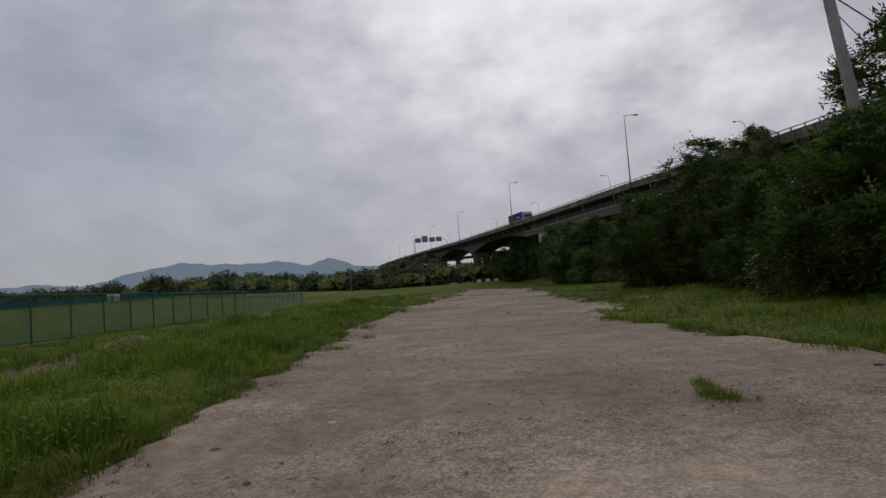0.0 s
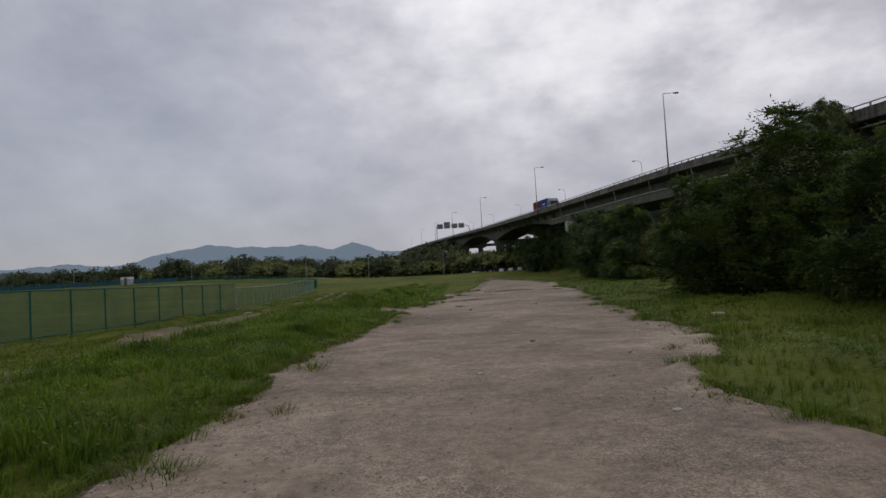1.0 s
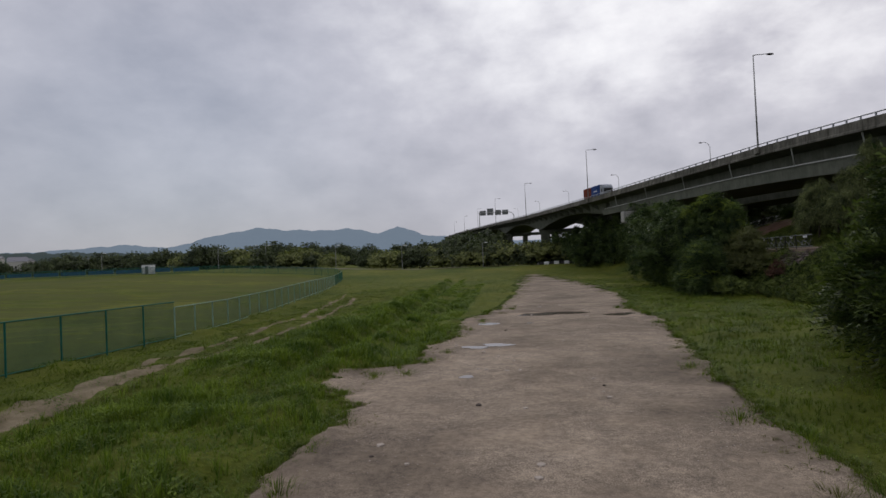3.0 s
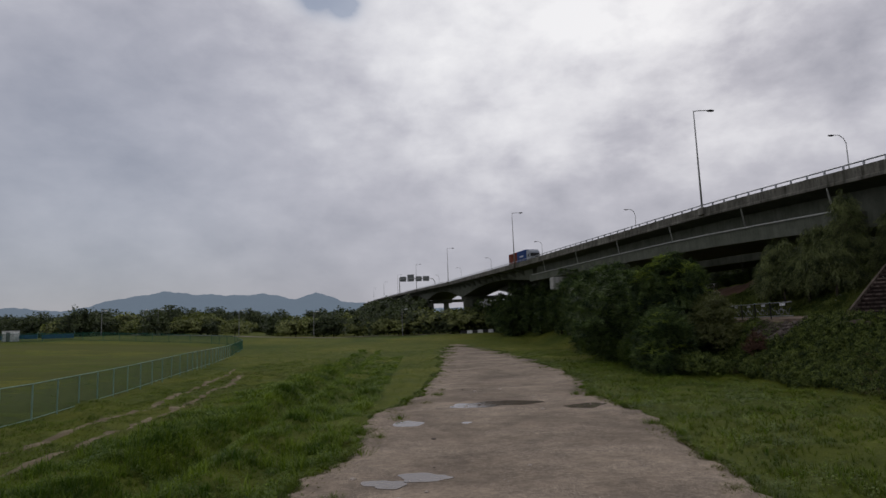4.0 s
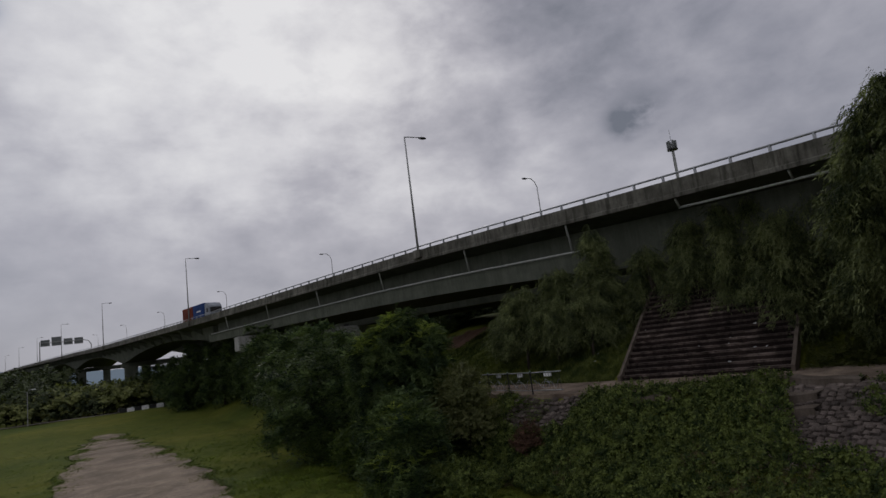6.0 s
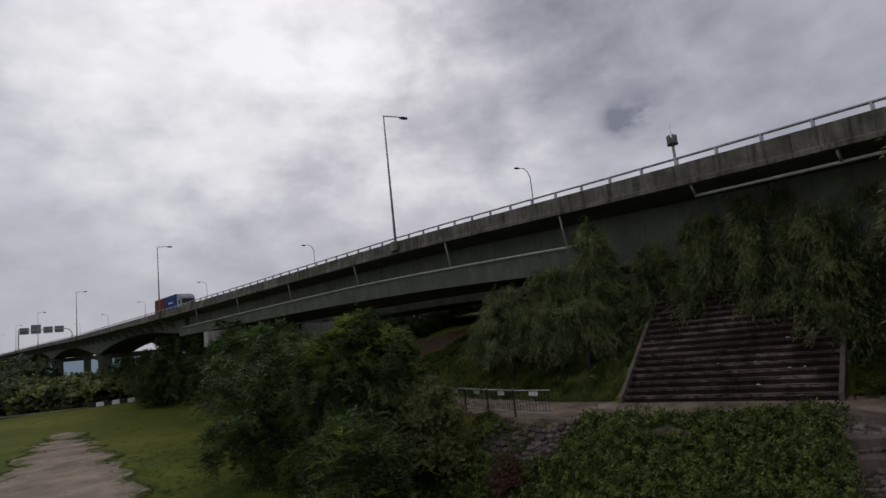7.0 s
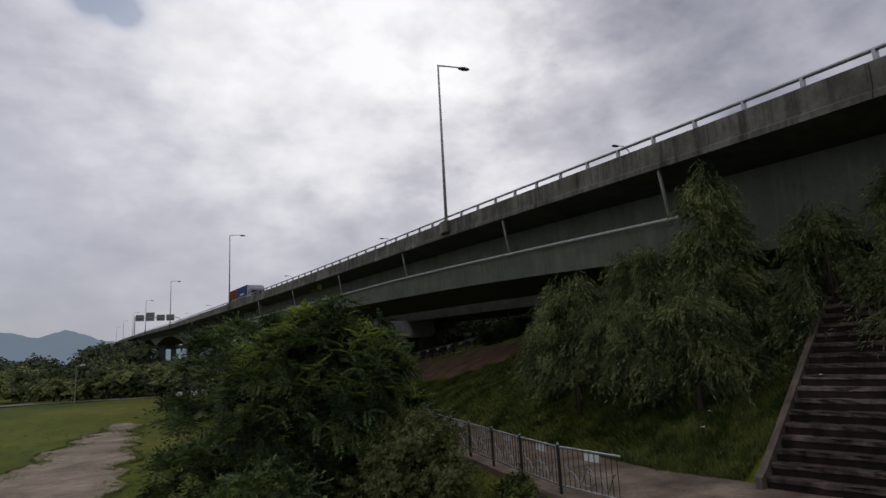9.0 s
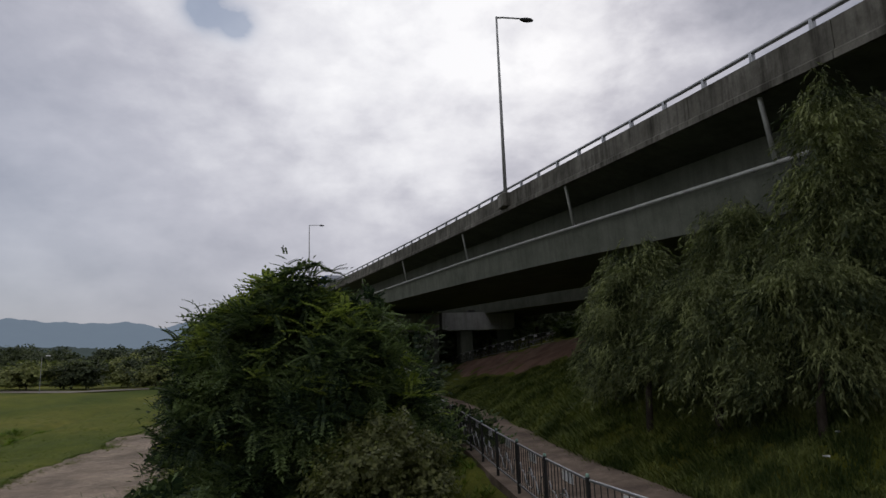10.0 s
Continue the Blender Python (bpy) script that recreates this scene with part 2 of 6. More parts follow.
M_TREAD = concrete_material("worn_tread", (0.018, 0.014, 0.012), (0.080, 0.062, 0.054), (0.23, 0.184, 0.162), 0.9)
M_SIDEWALL = concrete_material("side_wall_concrete", (0.07, 0.055, 0.044), (0.115, 0.094, 0.077), (0.18, 0.152, 0.127), 0.5)
M_MORTAR = rough_surface("mortar", (0.035, 0.030, 0.027), (0.065, 0.056, 0.050), (0.105, 0.092, 0.082), 1.5, 14, 0.95, 0.6, 0.02)
M_STONE = rough_surface("pitching_stone", (0.048, 0.039, 0.034), (0.095, 0.078, 0.069), (0.175, 0.146, 0.130), 1.6, 14, 0.9, 0.7, 0.03, 0, 0.45)
M_GALV = plain("galvanised_steel", (0.34, 0.35, 0.36), 0.45, 0.85)
M_LAMP = plain("lamp_grey_paint", (0.29, 0.295, 0.29), 0.5, 0.2)
M_PIPE = plain("pipe_grey", (0.36, 0.37, 0.35), 0.55, 0.1)
M_DARKMETAL = plain("dark_metal", (0.045, 0.045, 0.045), 0.5, 0.4)
M_GREENPAINT = plain("green_paint", (0.012, 0.105, 0.082), 0.45, 0.1)
M_PALEPOST = plain("pale_green_paint", (0.21, 0.32, 0.265), 0.5, 0.1)
M_NET = net_material("green_net", (0.012, 0.085, 0.055), 0.42)
M_NETPALE = net_material("pale_net", (0.03, 0.10, 0.065), 0.36)
# dark leaf colour with the lot-edge trees' shade put into it
M_DARKSHADELEAF = leaf_material("dark_shade_leaf", (0.018, 0.032, 0.011), (0.095, 0.128, 0.032), 0.5, 0.2, 0.8, 1.0)
M_BARK = rough_surface("bark", (0.035, 0.028, 0.022), (0.06, 0.05, 0.04), (0.09, 0.075, 0.06), 3, 25, 0.95, 0.8, 0.03)
M_LOCUST = leaf_material("locust_leaf", (0.015, 0.030, 0.015), (0.136, 0.186, 0.068), 0.5, 0.12, 0.80, 0.9)
# new leaves, paler still because light on the crown top is put into them
M_LITYOUNG = leaf_material("lit_young_leaf", (0.085, 0.125, 0.030), (0.300, 0.350, 0.085), 0.5, 0.25, 0.7, 1.2)
M_WILLOW = leaf_material("willow_leaf", (0.028, 0.040, 0.018), (0.205, 0.230, 0.100), 0.55, 0.15, 0.85, 1.1)
M_LIGHTBUSH = leaf_material("light_bush_leaf", (0.080, 0.096, 0.036), (0.23, 0.245, 0.09), 0.6, 0.2, 0.8, 0.5)
M_DEADLEAF = leaf_material("withered_leaf", (0.045, 0.026, 0.018), (0.12, 0.065, 0.045), 0.8, 0.15)
M_DRYIVY = leaf_material("dry_creeper_leaf", (0.040, 0.038, 0.016), (0.11, 0.095, 0.042), 0.8, 0.15)
M_LUSH = leaf_material("lush_blade", (0.036, 0.072, 0.009), (0.190, 0.250, 0.036), 0.55, 0.3, 0.78, 0.6)
M_BUSH = leaf_material("bush_leaf", (0.060, 0.070, 0.028), (0.160, 0.168, 0.070))
M_FARLEAF = leaf_material("far_leaf", (0.027, 0.038, 0.020), (0.105, 0.126, 0.060), 0.6, 0.15, 0.88, 0.35)
M_BLADE = leaf_material("grass_blade", (0.046, 0.072, 0.010), (0.165, 0.205, 0.034), 0.6, 0.3, 0.75, 0.6)
M_DRYBLADE = leaf_material("dry_blade", (0.085, 0.085, 0.030), (0.20, 0.19, 0.085), 0.7, 0.25)
M_SLOPE = leaf_material("slope_blade", (0.042, 0.064, 0.020), (0.200, 0.225, 0.072), 0.6, 0.2, 0.8, 1.0)
M_WEED = leaf_material("weed_leaf", (0.045, 0.080, 0.011), (0.140, 0.185, 0.030), 0.55, 0.3)
M_IVY = leaf_material("creeper_leaf", (0.022, 0.037, 0.011), (0.140, 0.172, 0.046), 0.75, 0.2, 0.8, 2.4)
M_WHITE = plain("white_paint", (0.62, 0.63, 0.63), 0.5)
M_FOAM = plain("dirty_foam", (0.42, 0.39, 0.33), 0.8)
M_BLACK = plain("black_paint", (0.03, 0.03, 0.03), 0.5)
M_BLUE = plain("blue_sheet", (0.020, 0.065, 0.15), 0.55)
M_SIGNBACK = plain("sign_back", (0.16, 0.17, 0.17), 0.6, 0.3)
M_TRUCKBLUE = plain("container_blue", (0.018, 0.055, 0.20), 0.5)
M_TRUCKRED = plain("container_red", (0.17, 0.040, 0.022), 0.6)
M_CAB = plain("cab_grey", (0.22, 0.24, 0.27), 0.35, 0.1)
M_TYRE = plain("tyre", (0.02, 0.02, 0.02), 0.9)
M_WOODPOLE = concrete_material("pole_concrete", (0.15, 0.15, 0.155), (0.21, 0.21, 0.215), (0.27, 0.27, 0.27), 0.3)
M_ROOF = plain("far_roof", (0.20, 0.20, 0.22), 0.7)
M_WALLFAR = plain("far_wall", (0.42, 0.41, 0.39), 0.8)


M_PEBBLE = leaf_material("pebble", (0.22, 0.185, 0.155), (0.46, 0.40, 0.35), 0.85, 0.0)


def water_material():
    m, nt, bsdf = mat_base("puddle_water")
    bsdf.inputs["Base Color"].default_value = (0.15, 0.122, 0.096, 1)
    bsdf.inputs["Roughness"].default_value = 0.06
    bump_node(nt, bsdf, noise_node(nt, coords(nt), 5.0, 3), 0.25, 0.006)
    bsdf.inputs["IOR"].default_value = 1.33
    bsdf.inputs["Specular IOR Level"].default_value = 0.75
    return m


M_WATER = water_material()


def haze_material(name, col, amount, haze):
    """Far wooded slope: haze is painted on by mixing a glow into its surface."""
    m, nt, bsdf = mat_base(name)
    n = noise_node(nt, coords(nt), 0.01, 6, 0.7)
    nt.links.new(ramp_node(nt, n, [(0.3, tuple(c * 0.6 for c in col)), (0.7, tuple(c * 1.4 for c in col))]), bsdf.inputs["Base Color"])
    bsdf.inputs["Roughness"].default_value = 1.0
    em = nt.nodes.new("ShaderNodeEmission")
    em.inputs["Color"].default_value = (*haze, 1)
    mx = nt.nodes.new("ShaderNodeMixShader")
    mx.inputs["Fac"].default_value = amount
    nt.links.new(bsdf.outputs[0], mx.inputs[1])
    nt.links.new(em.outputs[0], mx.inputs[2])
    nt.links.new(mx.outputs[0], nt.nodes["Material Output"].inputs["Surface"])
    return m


# ---- mesh helpers ----
def mesh_arrays(name, verts, faces, material, smooth=False):
    """A mesh from vertex and face arrays (all faces with the same corner count)."""
    verts, faces = np.asarray(verts, dtype=np.float32), np.asarray(faces, dtype=np.int32)
    me = bpy.data.meshes.new(name)
    me.vertices.add(len(verts))
    me.vertices.foreach_set("co", verts.ravel())
    k = faces.shape[1]
    me.loops.add(faces.size)
    me.loops.foreach_set("vertex_index", faces.ravel())
    me.polygons.add(len(faces))
    me.polygons.foreach_set("loop_start", np.arange(0, faces.size, k, dtype=np.int32))
    me.polygons.foreach_set("use_smooth", np.full(len(faces), bool(smooth)))
    me.materials.append(material)
    me.update(calc_edges=True)
    return me


def put(name, mesh, parent=None, label="", category="", group="", kind="", at=(0, 0, 0)):
    ob = new(name, mesh)
    ob.location = at
    if parent is not None:
        ob.parent = parent
    return tagged(ob, label, category, group, kind)


def part(name, bm, material, parent, label=""):
    me = bpy.data.meshes.new(name)
    bm.to_mesh(me)
    bm.free()
    me.materials.append(material)
    ob = new(name, me)
    ob.parent = parent
    return tagged(ob, label)


def root(name, at, label, category, group="", kind="", turn=0.0):
    ob = new(name)
    ob.empty_display_size = 0.2
    ob.location = at
    ob.rotation_euler = (0, 0, turn)
    return tagged(ob, label, category, group, kind)


def bm_box(bm, lo, hi, bevel=0.0):
    c = [(a + b) / 2 for a, b in zip(lo, hi)]
    s = [abs(b - a) for a, b in zip(lo, hi)]
    r = bmesh.ops.create_cube(bm, size=1.0, matrix=Matrix.Translation(c) @ Matrix.Diagonal((*s, 1)))
    if bevel:
        es = list({e for v in r["verts"] for e in v.link_edges})
        bmesh.ops.bevel(bm, geom=es, offset=bevel, segments=1, affect="EDGES")


def box(lo, hi, bevel=0.0):
    bm = bmesh.new()
    bm_box(bm, lo, hi, bevel)
    return bm


def bm_tube(bm, a, b, r1, r2=None, sides=10, caps=True):
    a, b = Vector(a), Vector(b)
    d = b - a
    m = Matrix.Translation((a + b) / 2) @ d.to_track_quat("Z", "Y").to_matrix().to_4x4()
    bmesh.ops.create_cone(bm, cap_ends=caps, segments=sides, radius1=r1, radius2=r1 if r2 is None else r2, depth=d.length, matrix=m)


def tube(a, b, r1, r2=None, sides=10):
    bm = bmesh.new()
    bm_tube(bm, a, b, r1, r2, sides)
    return bm


def bm_polytube(bm, pts, radii, sides=8):
    """One tapering tube through several points."""
    rings = []
    pts = [Vector(p) for p in pts]
    for i, p in enumerate(pts):
        d = (pts[min(i + 1, len(pts) - 1)] - pts[max(i - 1, 0)]).normalized()
        q = d.to_track_quat("Z", "Y")
        rings.append([bm.verts.new(p + q @ Vector((radii[i] * math.cos(a), radii[i] * math.sin(a), 0))) for a in np.linspace(0, 2 * math.pi, sides, endpoint=False)])
    for r, s in zip(rings, rings[1:]):
        for k in range(sides):
            f = bm.faces.new((r[k], r[(k + 1) % sides], s[(k + 1) % sides], s[k]))
            f.smooth = True
    bm.faces.new(list(reversed(rings[0])))
    bm.faces.new(rings[-1])


def polytube(pts, radii, sides=8):
    bm = bmesh.new()
    bm_polytube(bm, pts, radii, sides)
    return bm


def scatter(template, faces, pos, rot, size):
    """Copies of a small leaf template, joined: pos N x 3, rot N x 3 x 3, size N or N x 3."""
    size = np.asarray(size, float)
    size = size[:, None] if size.ndim == 1 else size
    v = template[None] * size[:, None, :]
    v = np.einsum("nij,nkj->nki", rot, v) + pos[:, None]
    n, k = len(pos), len(template)
    f = faces[None] + (np.arange(n) * k)[:, None, None]
    return v.reshape(-1, 3), f.reshape(-1, faces.shape[1])


def frames(ahead, spin=None, rng=None):
    """Turns whose x runs along ahead, with a random roll about it within spin."""
    a = ahead / np.linalg.norm(ahead, axis=1, keepdims=True)
    up = np.tile([0.0, 0.0, 1.0], (len(a), 1))
    up[np.abs(a[:, 2]) > 0.97] = [1.0, 0, 0]
    y = np.cross(up, a)
    y /= np.linalg.norm(y, axis=1, keepdims=True)
    z = np.cross(a, y)
    if spin:
        t = rng.uniform(-spin, spin, len(a))[:, None]
        y, z = y * np.cos(t) + z * np.sin(t), z * np.cos(t) - y * np.sin(t)
    return np.stack([a, y, z], -1)


def smooth_noise(x, y, seed=0.0):
    return (np.sin(x * 1.0 + 1.3 * np.sin(y * 0.7 + seed) + seed) + np.sin(y * 1.27 - 0.9 * np.sin(x * 0.83 + 2 * seed) + 1.7)) * 0.5


# ---- the lie of the land ----
def lot_left(y):
    base = np.interp(y, [-20, 0, 9, 15, 20, 24, 28, 30.5, 32.5, 35.2, 36.2, 40, 44, 50, 59, 75, 95, 120, 140], [-2.4, -2.45, -2.55, -2.8, -2.6, -2.1, -1.6, -2.0, -3.2, -3.5, -0.9, -1.2, -0.3, -0.3, 1.7, 3.2, 3.9, 5.0, 6.8])
    return base + 0.16 * smooth_noise(y * 1.3, y * 0.45, 1.0) + 0.10 * smooth_noise(y * 4.1, y * 2.3, 2.0) + 0.09 * smooth_noise(y * 11.3, y * 7.0, 2.6) + np.interp(y, [26, 30, 37, 42], [0, 0.28, 0.28, 0]) * smooth_noise(y * 7.3, y * 3.1, 1.6) + np.interp(y, [60, 95], [0, 0.6]) * smooth_noise(y * 0.8, y * 0.33, 9)


def lot_right(y):
    base = np.interp(y, [-20, -3, 1, 4, 7, 9.3, 11, 13.5, 17.3, 20, 25.5, 30, 35, 39, 45, 50, 57, 64, 84, 100, 118, 140], [8.8, 6.4, 5.2, 5.0, 5.1, 4.5, 4.6, 6.2, 7.3, 6.8, 7.6, 8.0, 8.5, 9.1, 10.2, 10.5, 10.6, 12.0, 12.7, 12.4, 11.2, 9.6])
    return base + 0.16 * smooth_noise(y * 1.1 + 4, y * 0.4, 3.0) + 0.10 * smooth_noise(y * 4.3, y * 2.0, 5.0) + 0.07 * smooth_noise(y * 12.3, y * 6.1, 4.6) + np.interp(y, [60, 95], [0, 0.7]) * smooth_noise(y * 0.9, y * 0.37, 7)


def bank_toe(y):
    return np.interp(y, [-60, 30, 41, 47, 53, 60, 64, 80, 130, 200, 300], [14.0, 14.6, 16.2, 19.2, 20.6, 20.1, 20.4, 20.8, 22.5, 24, 22])


def bank_crest(y):
    return np.interp(y, [-60, 30, 40, 46, 52.4, 55.6, 61.5, 64, 70, 80, 90, 130, 200, 300], [32.5, 32.2, 31.2, 29.8, 27.9, 26.7, 24.7, 24.4, 24.9, 25.9, 27.0, 30, 29, 24])


def crest_height(y):
    return np.interp(y, [-60, 60, 90, 130, 180, 260], [3.2, 3.2, 3.1, 2.3, 1.0, 0.4])


def ditch_line(y):
    """The shallow drain through the grass beside the lot."""
    return np.interp(y, [30, 44, 53, 67, 100, 150], [-5.1, -4.9, -4.4, -5.0, -5.7, -6.9])


def height(x, y):
    x, y = np.asarray(x, float), np.asarray(y, float)
    toe, crest, hc = bank_toe(y), bank_crest(y), crest_height(y)
    u = np.clip((x - toe) / (crest - toe), 0, 1)
    rise = np.interp(u, [0, 0.12, 0.9, 1.0], [0.0, 0.08, 0.95, 1.0]) * hc
    shelf = crest + np.interp(y, [50, 58, 64, 70], [3.2, 3.3, 2.9, 2.4])
    top = np.interp(y, [-60, 69, 80, 92, 101, 112, 125, 160, 250], [5.2, 5.0, 4.4, 4.1, 3.9, 3.2, 2.6, 2.0, 0.0])
    up = np.clip((x - shelf) * np.interp(y, [62, 70, 80, 93], [0.62, 0.6, 0.54, 0.46]), 0, top)
    z = rise + np.where(x > shelf, up, 0) + np.interp(x, [39.5, 50, 62], [0, 3.4, 4.0]) * np.interp(y, [90, 108, 140, 175], [0, 1, 1, 0])
    swell = 0.13 * smooth_noise(x * 0.5, y * 0.4, 0.3) + (0.09 * smooth_noise(x * 1.6, y * 1.3, 2.2) + 0.08 * smooth_noise(x * 3.1, y * 2.7, 5.2)) * (y < 130)
    inside = np.clip(np.minimum(x - lot_left(y), lot_right(y) - x) + 0.3, 0, 1) * (y < 140)
    left = np.interp(x, [-30, -17, -13, -10, -6, -3.5, -2.5], [0.0, 0.0, -0.05, 0.0, 0.14, 0.12, 0.0]) * np.clip((70 - y) / 20, 0, 1)
    left = left + np.clip(smooth_noise(x * 0.9 + 3, y * 0.55, 6.0), 0, 1) * 0.22 * np.interp(x, [-9.5, -7, -4.2, -3.2], [0, 1, 1, 0]) * np.clip((75 - y) / 20, 0, 1)
    left = left + 0.20 * np.exp(-(((x - lot_left(y) + 1.5) / 0.8) ** 2)) * (0.55 + 0.45 * smooth_noise(y * 1.6, x * 0.8, 4.2)) * np.clip((34 - y) / 8, 0, 1)
    mid = ditch_line(y)
    ditch = np.exp(-(((x - mid) / 0.75) ** 2)) * np.clip((y - 30) / 8, 0, 1) * np.clip((150 - y) / 25, 0, 1)
    bund = np.exp(-(((np.abs(x - mid) - 1.5) / 0.7) ** 2)) * np.clip((y - 32) / 8, 0, 1) * np.clip((95 - y) / 25, 0, 1)
    left = left + (0.20 * bund - 0.62 * ditch) * (1 - inside)
    flat = (u > 0.97) & (x < shelf + 0.2)
    z = z + np.where(flat, 0.0, swell * (1 - inside) + left) - 0.05 * inside
    step = np.clip((y - 132) / 40, 0, 1)
    z = z + 0.05 * np.clip(-20 - x, 0, 50) * np.clip((y - 20) / 110, 0, 1) + 1.6 * step * step * (3 - 2 * step)
    far = np.clip((np.hypot(x, y) - 400) / 2500, 0, 1)
    return z * (1 - far)


def grid_mesh(name, xs, ys, zf, material, smooth=True):
    gx, gy = np.meshgrid(xs, ys)
    v = np.stack([gx.ravel(), gy.ravel(), np.asarray(zf(gx, gy), float).ravel()], -1)
    n, k = len(ys), len(xs)
    i = (np.arange(n - 1)[:, None] * k + np.arange(k - 1)[None]).ravel()
    return mesh_arrays(name, v, np.stack([i, i + 1, i + k + 1, i + k], -1), material, smooth)

# ---- large structure: ground ----
def axis_steps(stops):
    out = []
    for (a, b, step) in stops:
        out += list(np.arange(a, b, step))
    return np.array(out + [stops[-1][1]])


XS = axis_steps([(-4400, -600, 400), (-600, -120, 60), (-120, -24, 4), (-24, 44, 0.45), (44, 120, 5), (120, 600, 60), (600, 4400, 400)])
YS = axis_steps([(-4400, -400, 500), (-400, -40, 40), (-40, -20, 4), (-20, 95, 0.5), (95, 160, 1.5), (160, 340, 6), (340, 900, 60), (900, 4400, 400)])
put("ground", grid_mesh("ground", XS, YS, height, M_GROUND), label="green grassy riverside ground with a raised bank", category="ground", kind="structure")


def strip_mesh(name, ys, left, right, cols, lift, material, rough=0.0):
    """A sheet between two wandering edges, resting on the ground and feathered into it at its edges."""
    u = np.linspace(0, 1, cols)
    u = u + 0.11 * np.sin(-2 * np.pi * u)
    gy = np.repeat(ys[:, None], cols, 1)
    gx = left(ys)[:, None] * (1 - u) + right(ys)[:, None] * u
    edge = np.clip(np.minimum(gx - gx[:, :1], gx[:, -1:] - gx) / 0.22, 0, 1)
    z = height(gx, gy) + lift * edge - 0.03 * (1 - edge) + rough * (smooth_noise(gx * 1.1, gy * 0.7, 4) + 0.5 * smooth_noise(gx * 3.3, gy * 2.9, 1)) * edge
    v = np.stack([gx.ravel(), gy.ravel(), z.ravel()], -1)
    k = cols
    i = (np.arange(len(ys) - 1)[:, None] * k + np.arange(k - 1)[None]).ravel()
    return mesh_arrays(name, v, np.stack([i, i + 1, i + k + 1, i + k], -1), material, True)


put("gravel_lot", strip_mesh("gravel_lot", axis_steps([(-20, -6, 0.5), (-6, 80, 0.18), (80, 139, 0.6)]), lot_left, lot_right, 44, 0.085, M_GRAVEL, 0.012),
    label="wide grey-brown gravel and dirt lot with worn ruts", category="gravel lot", kind="structure")


def rut(name, centre, width, y0, y1, seed):
    ys = np.arange(y0, y1, 0.35)
    w = lambda y, s: width * np.interp(y, [0, 28, 45, 110], [1.35, 1.3, 0.75, 0.45]) * (0.62 + 0.30 * smooth_noise(y * 0.55, y * 0.21, seed + s)) + 0.16 * smooth_noise(y * 3.1, y * 1.9, seed + s) + 0.10 * smooth_noise(y * 8.3, y * 5.1, seed + s)
    return put(name, strip_mesh(name, ys, lambda y: centre(y) - w(y, 0.4), lambda y: centre(y) + w(y, 1.9), 7, 0.05, M_DIRT, 0.01),
               label="bare pale dirt wheel track worn through the grass", category="dirt track", kind="structure")


def track_line(y):
    return np.interp(y, [0, 10, 15, 22, 28, 36, 42, 47, 54, 68, 80, 102, 133, 150], [-7.6, -8.0, -8.9, -9.6, -10.5, -11.0, -10.8, -10.5, -11.1, -12.4, -14.2, -19.0, -24, -28])


rut("dirt_track", lambda y: track_line(y) - 0.2, 1.25, 2, 37, 1.0)
rut("dirt_track", lambda y: track_line(y) - 0.2 - np.interp(y, [33, 42], [0.2, 0.95]), 0.62, 34, 88, 3.0)
rut("dirt_track", lambda y: track_line(y) - 0.2 + np.interp(y, [33, 42], [0.2, 0.95]), 0.58, 34, 80, 6.0)

# sports field inside the fence
FENCE = [(-16.4, -8), (-16.6, 12), (-16.6, 26), (-16.2, 36), (-15.8, 47), (-16.5, 55), (-18.2, 68), (-20.2, 84), (-23.2, 101), (-26.6, 118), (-31, 139), (-34.5, 146), (-40.5, 150.5), (-50, 153), (-64, 154.5), (-85, 155.5), (-110, 156.5), (-140, 158), (-175, 160)]


def fence_x(y):
    pts = FENCE[:11]
    return np.interp(y, [p[1] for p in pts], [p[0] for p in pts])


put("sports_field", strip_mesh("sports_field", np.arange(-60, 147, 2.0), lambda y: np.full_like(y, -230.0), lambda y: fence_x(y) - 0.25 - np.clip(y - 135, 0, 20) ** 1.6 * 0.25, 60, 0.05, M_FIELD),
    label="mown yellow-green sports field behind the fence", category="sports field", kind="structure")

# far road, with the river meadow behind it
put("road", mesh_arrays("road", [(x, 174 + 0.0004 * (x - 20) ** 2 + w, float(height(x, 174 + 0.0004 * (x - 20) ** 2 + 4)) + 0.16) for x in np.arange(-420, 31, 10.0) for w in (0, 6.5)],
                [(2 * i, 2 * i + 2, 2 * i + 3, 2 * i + 1) for i in range(45)], M_ROAD),
    label="narrow pale concrete riverside road", category="road", kind="structure")


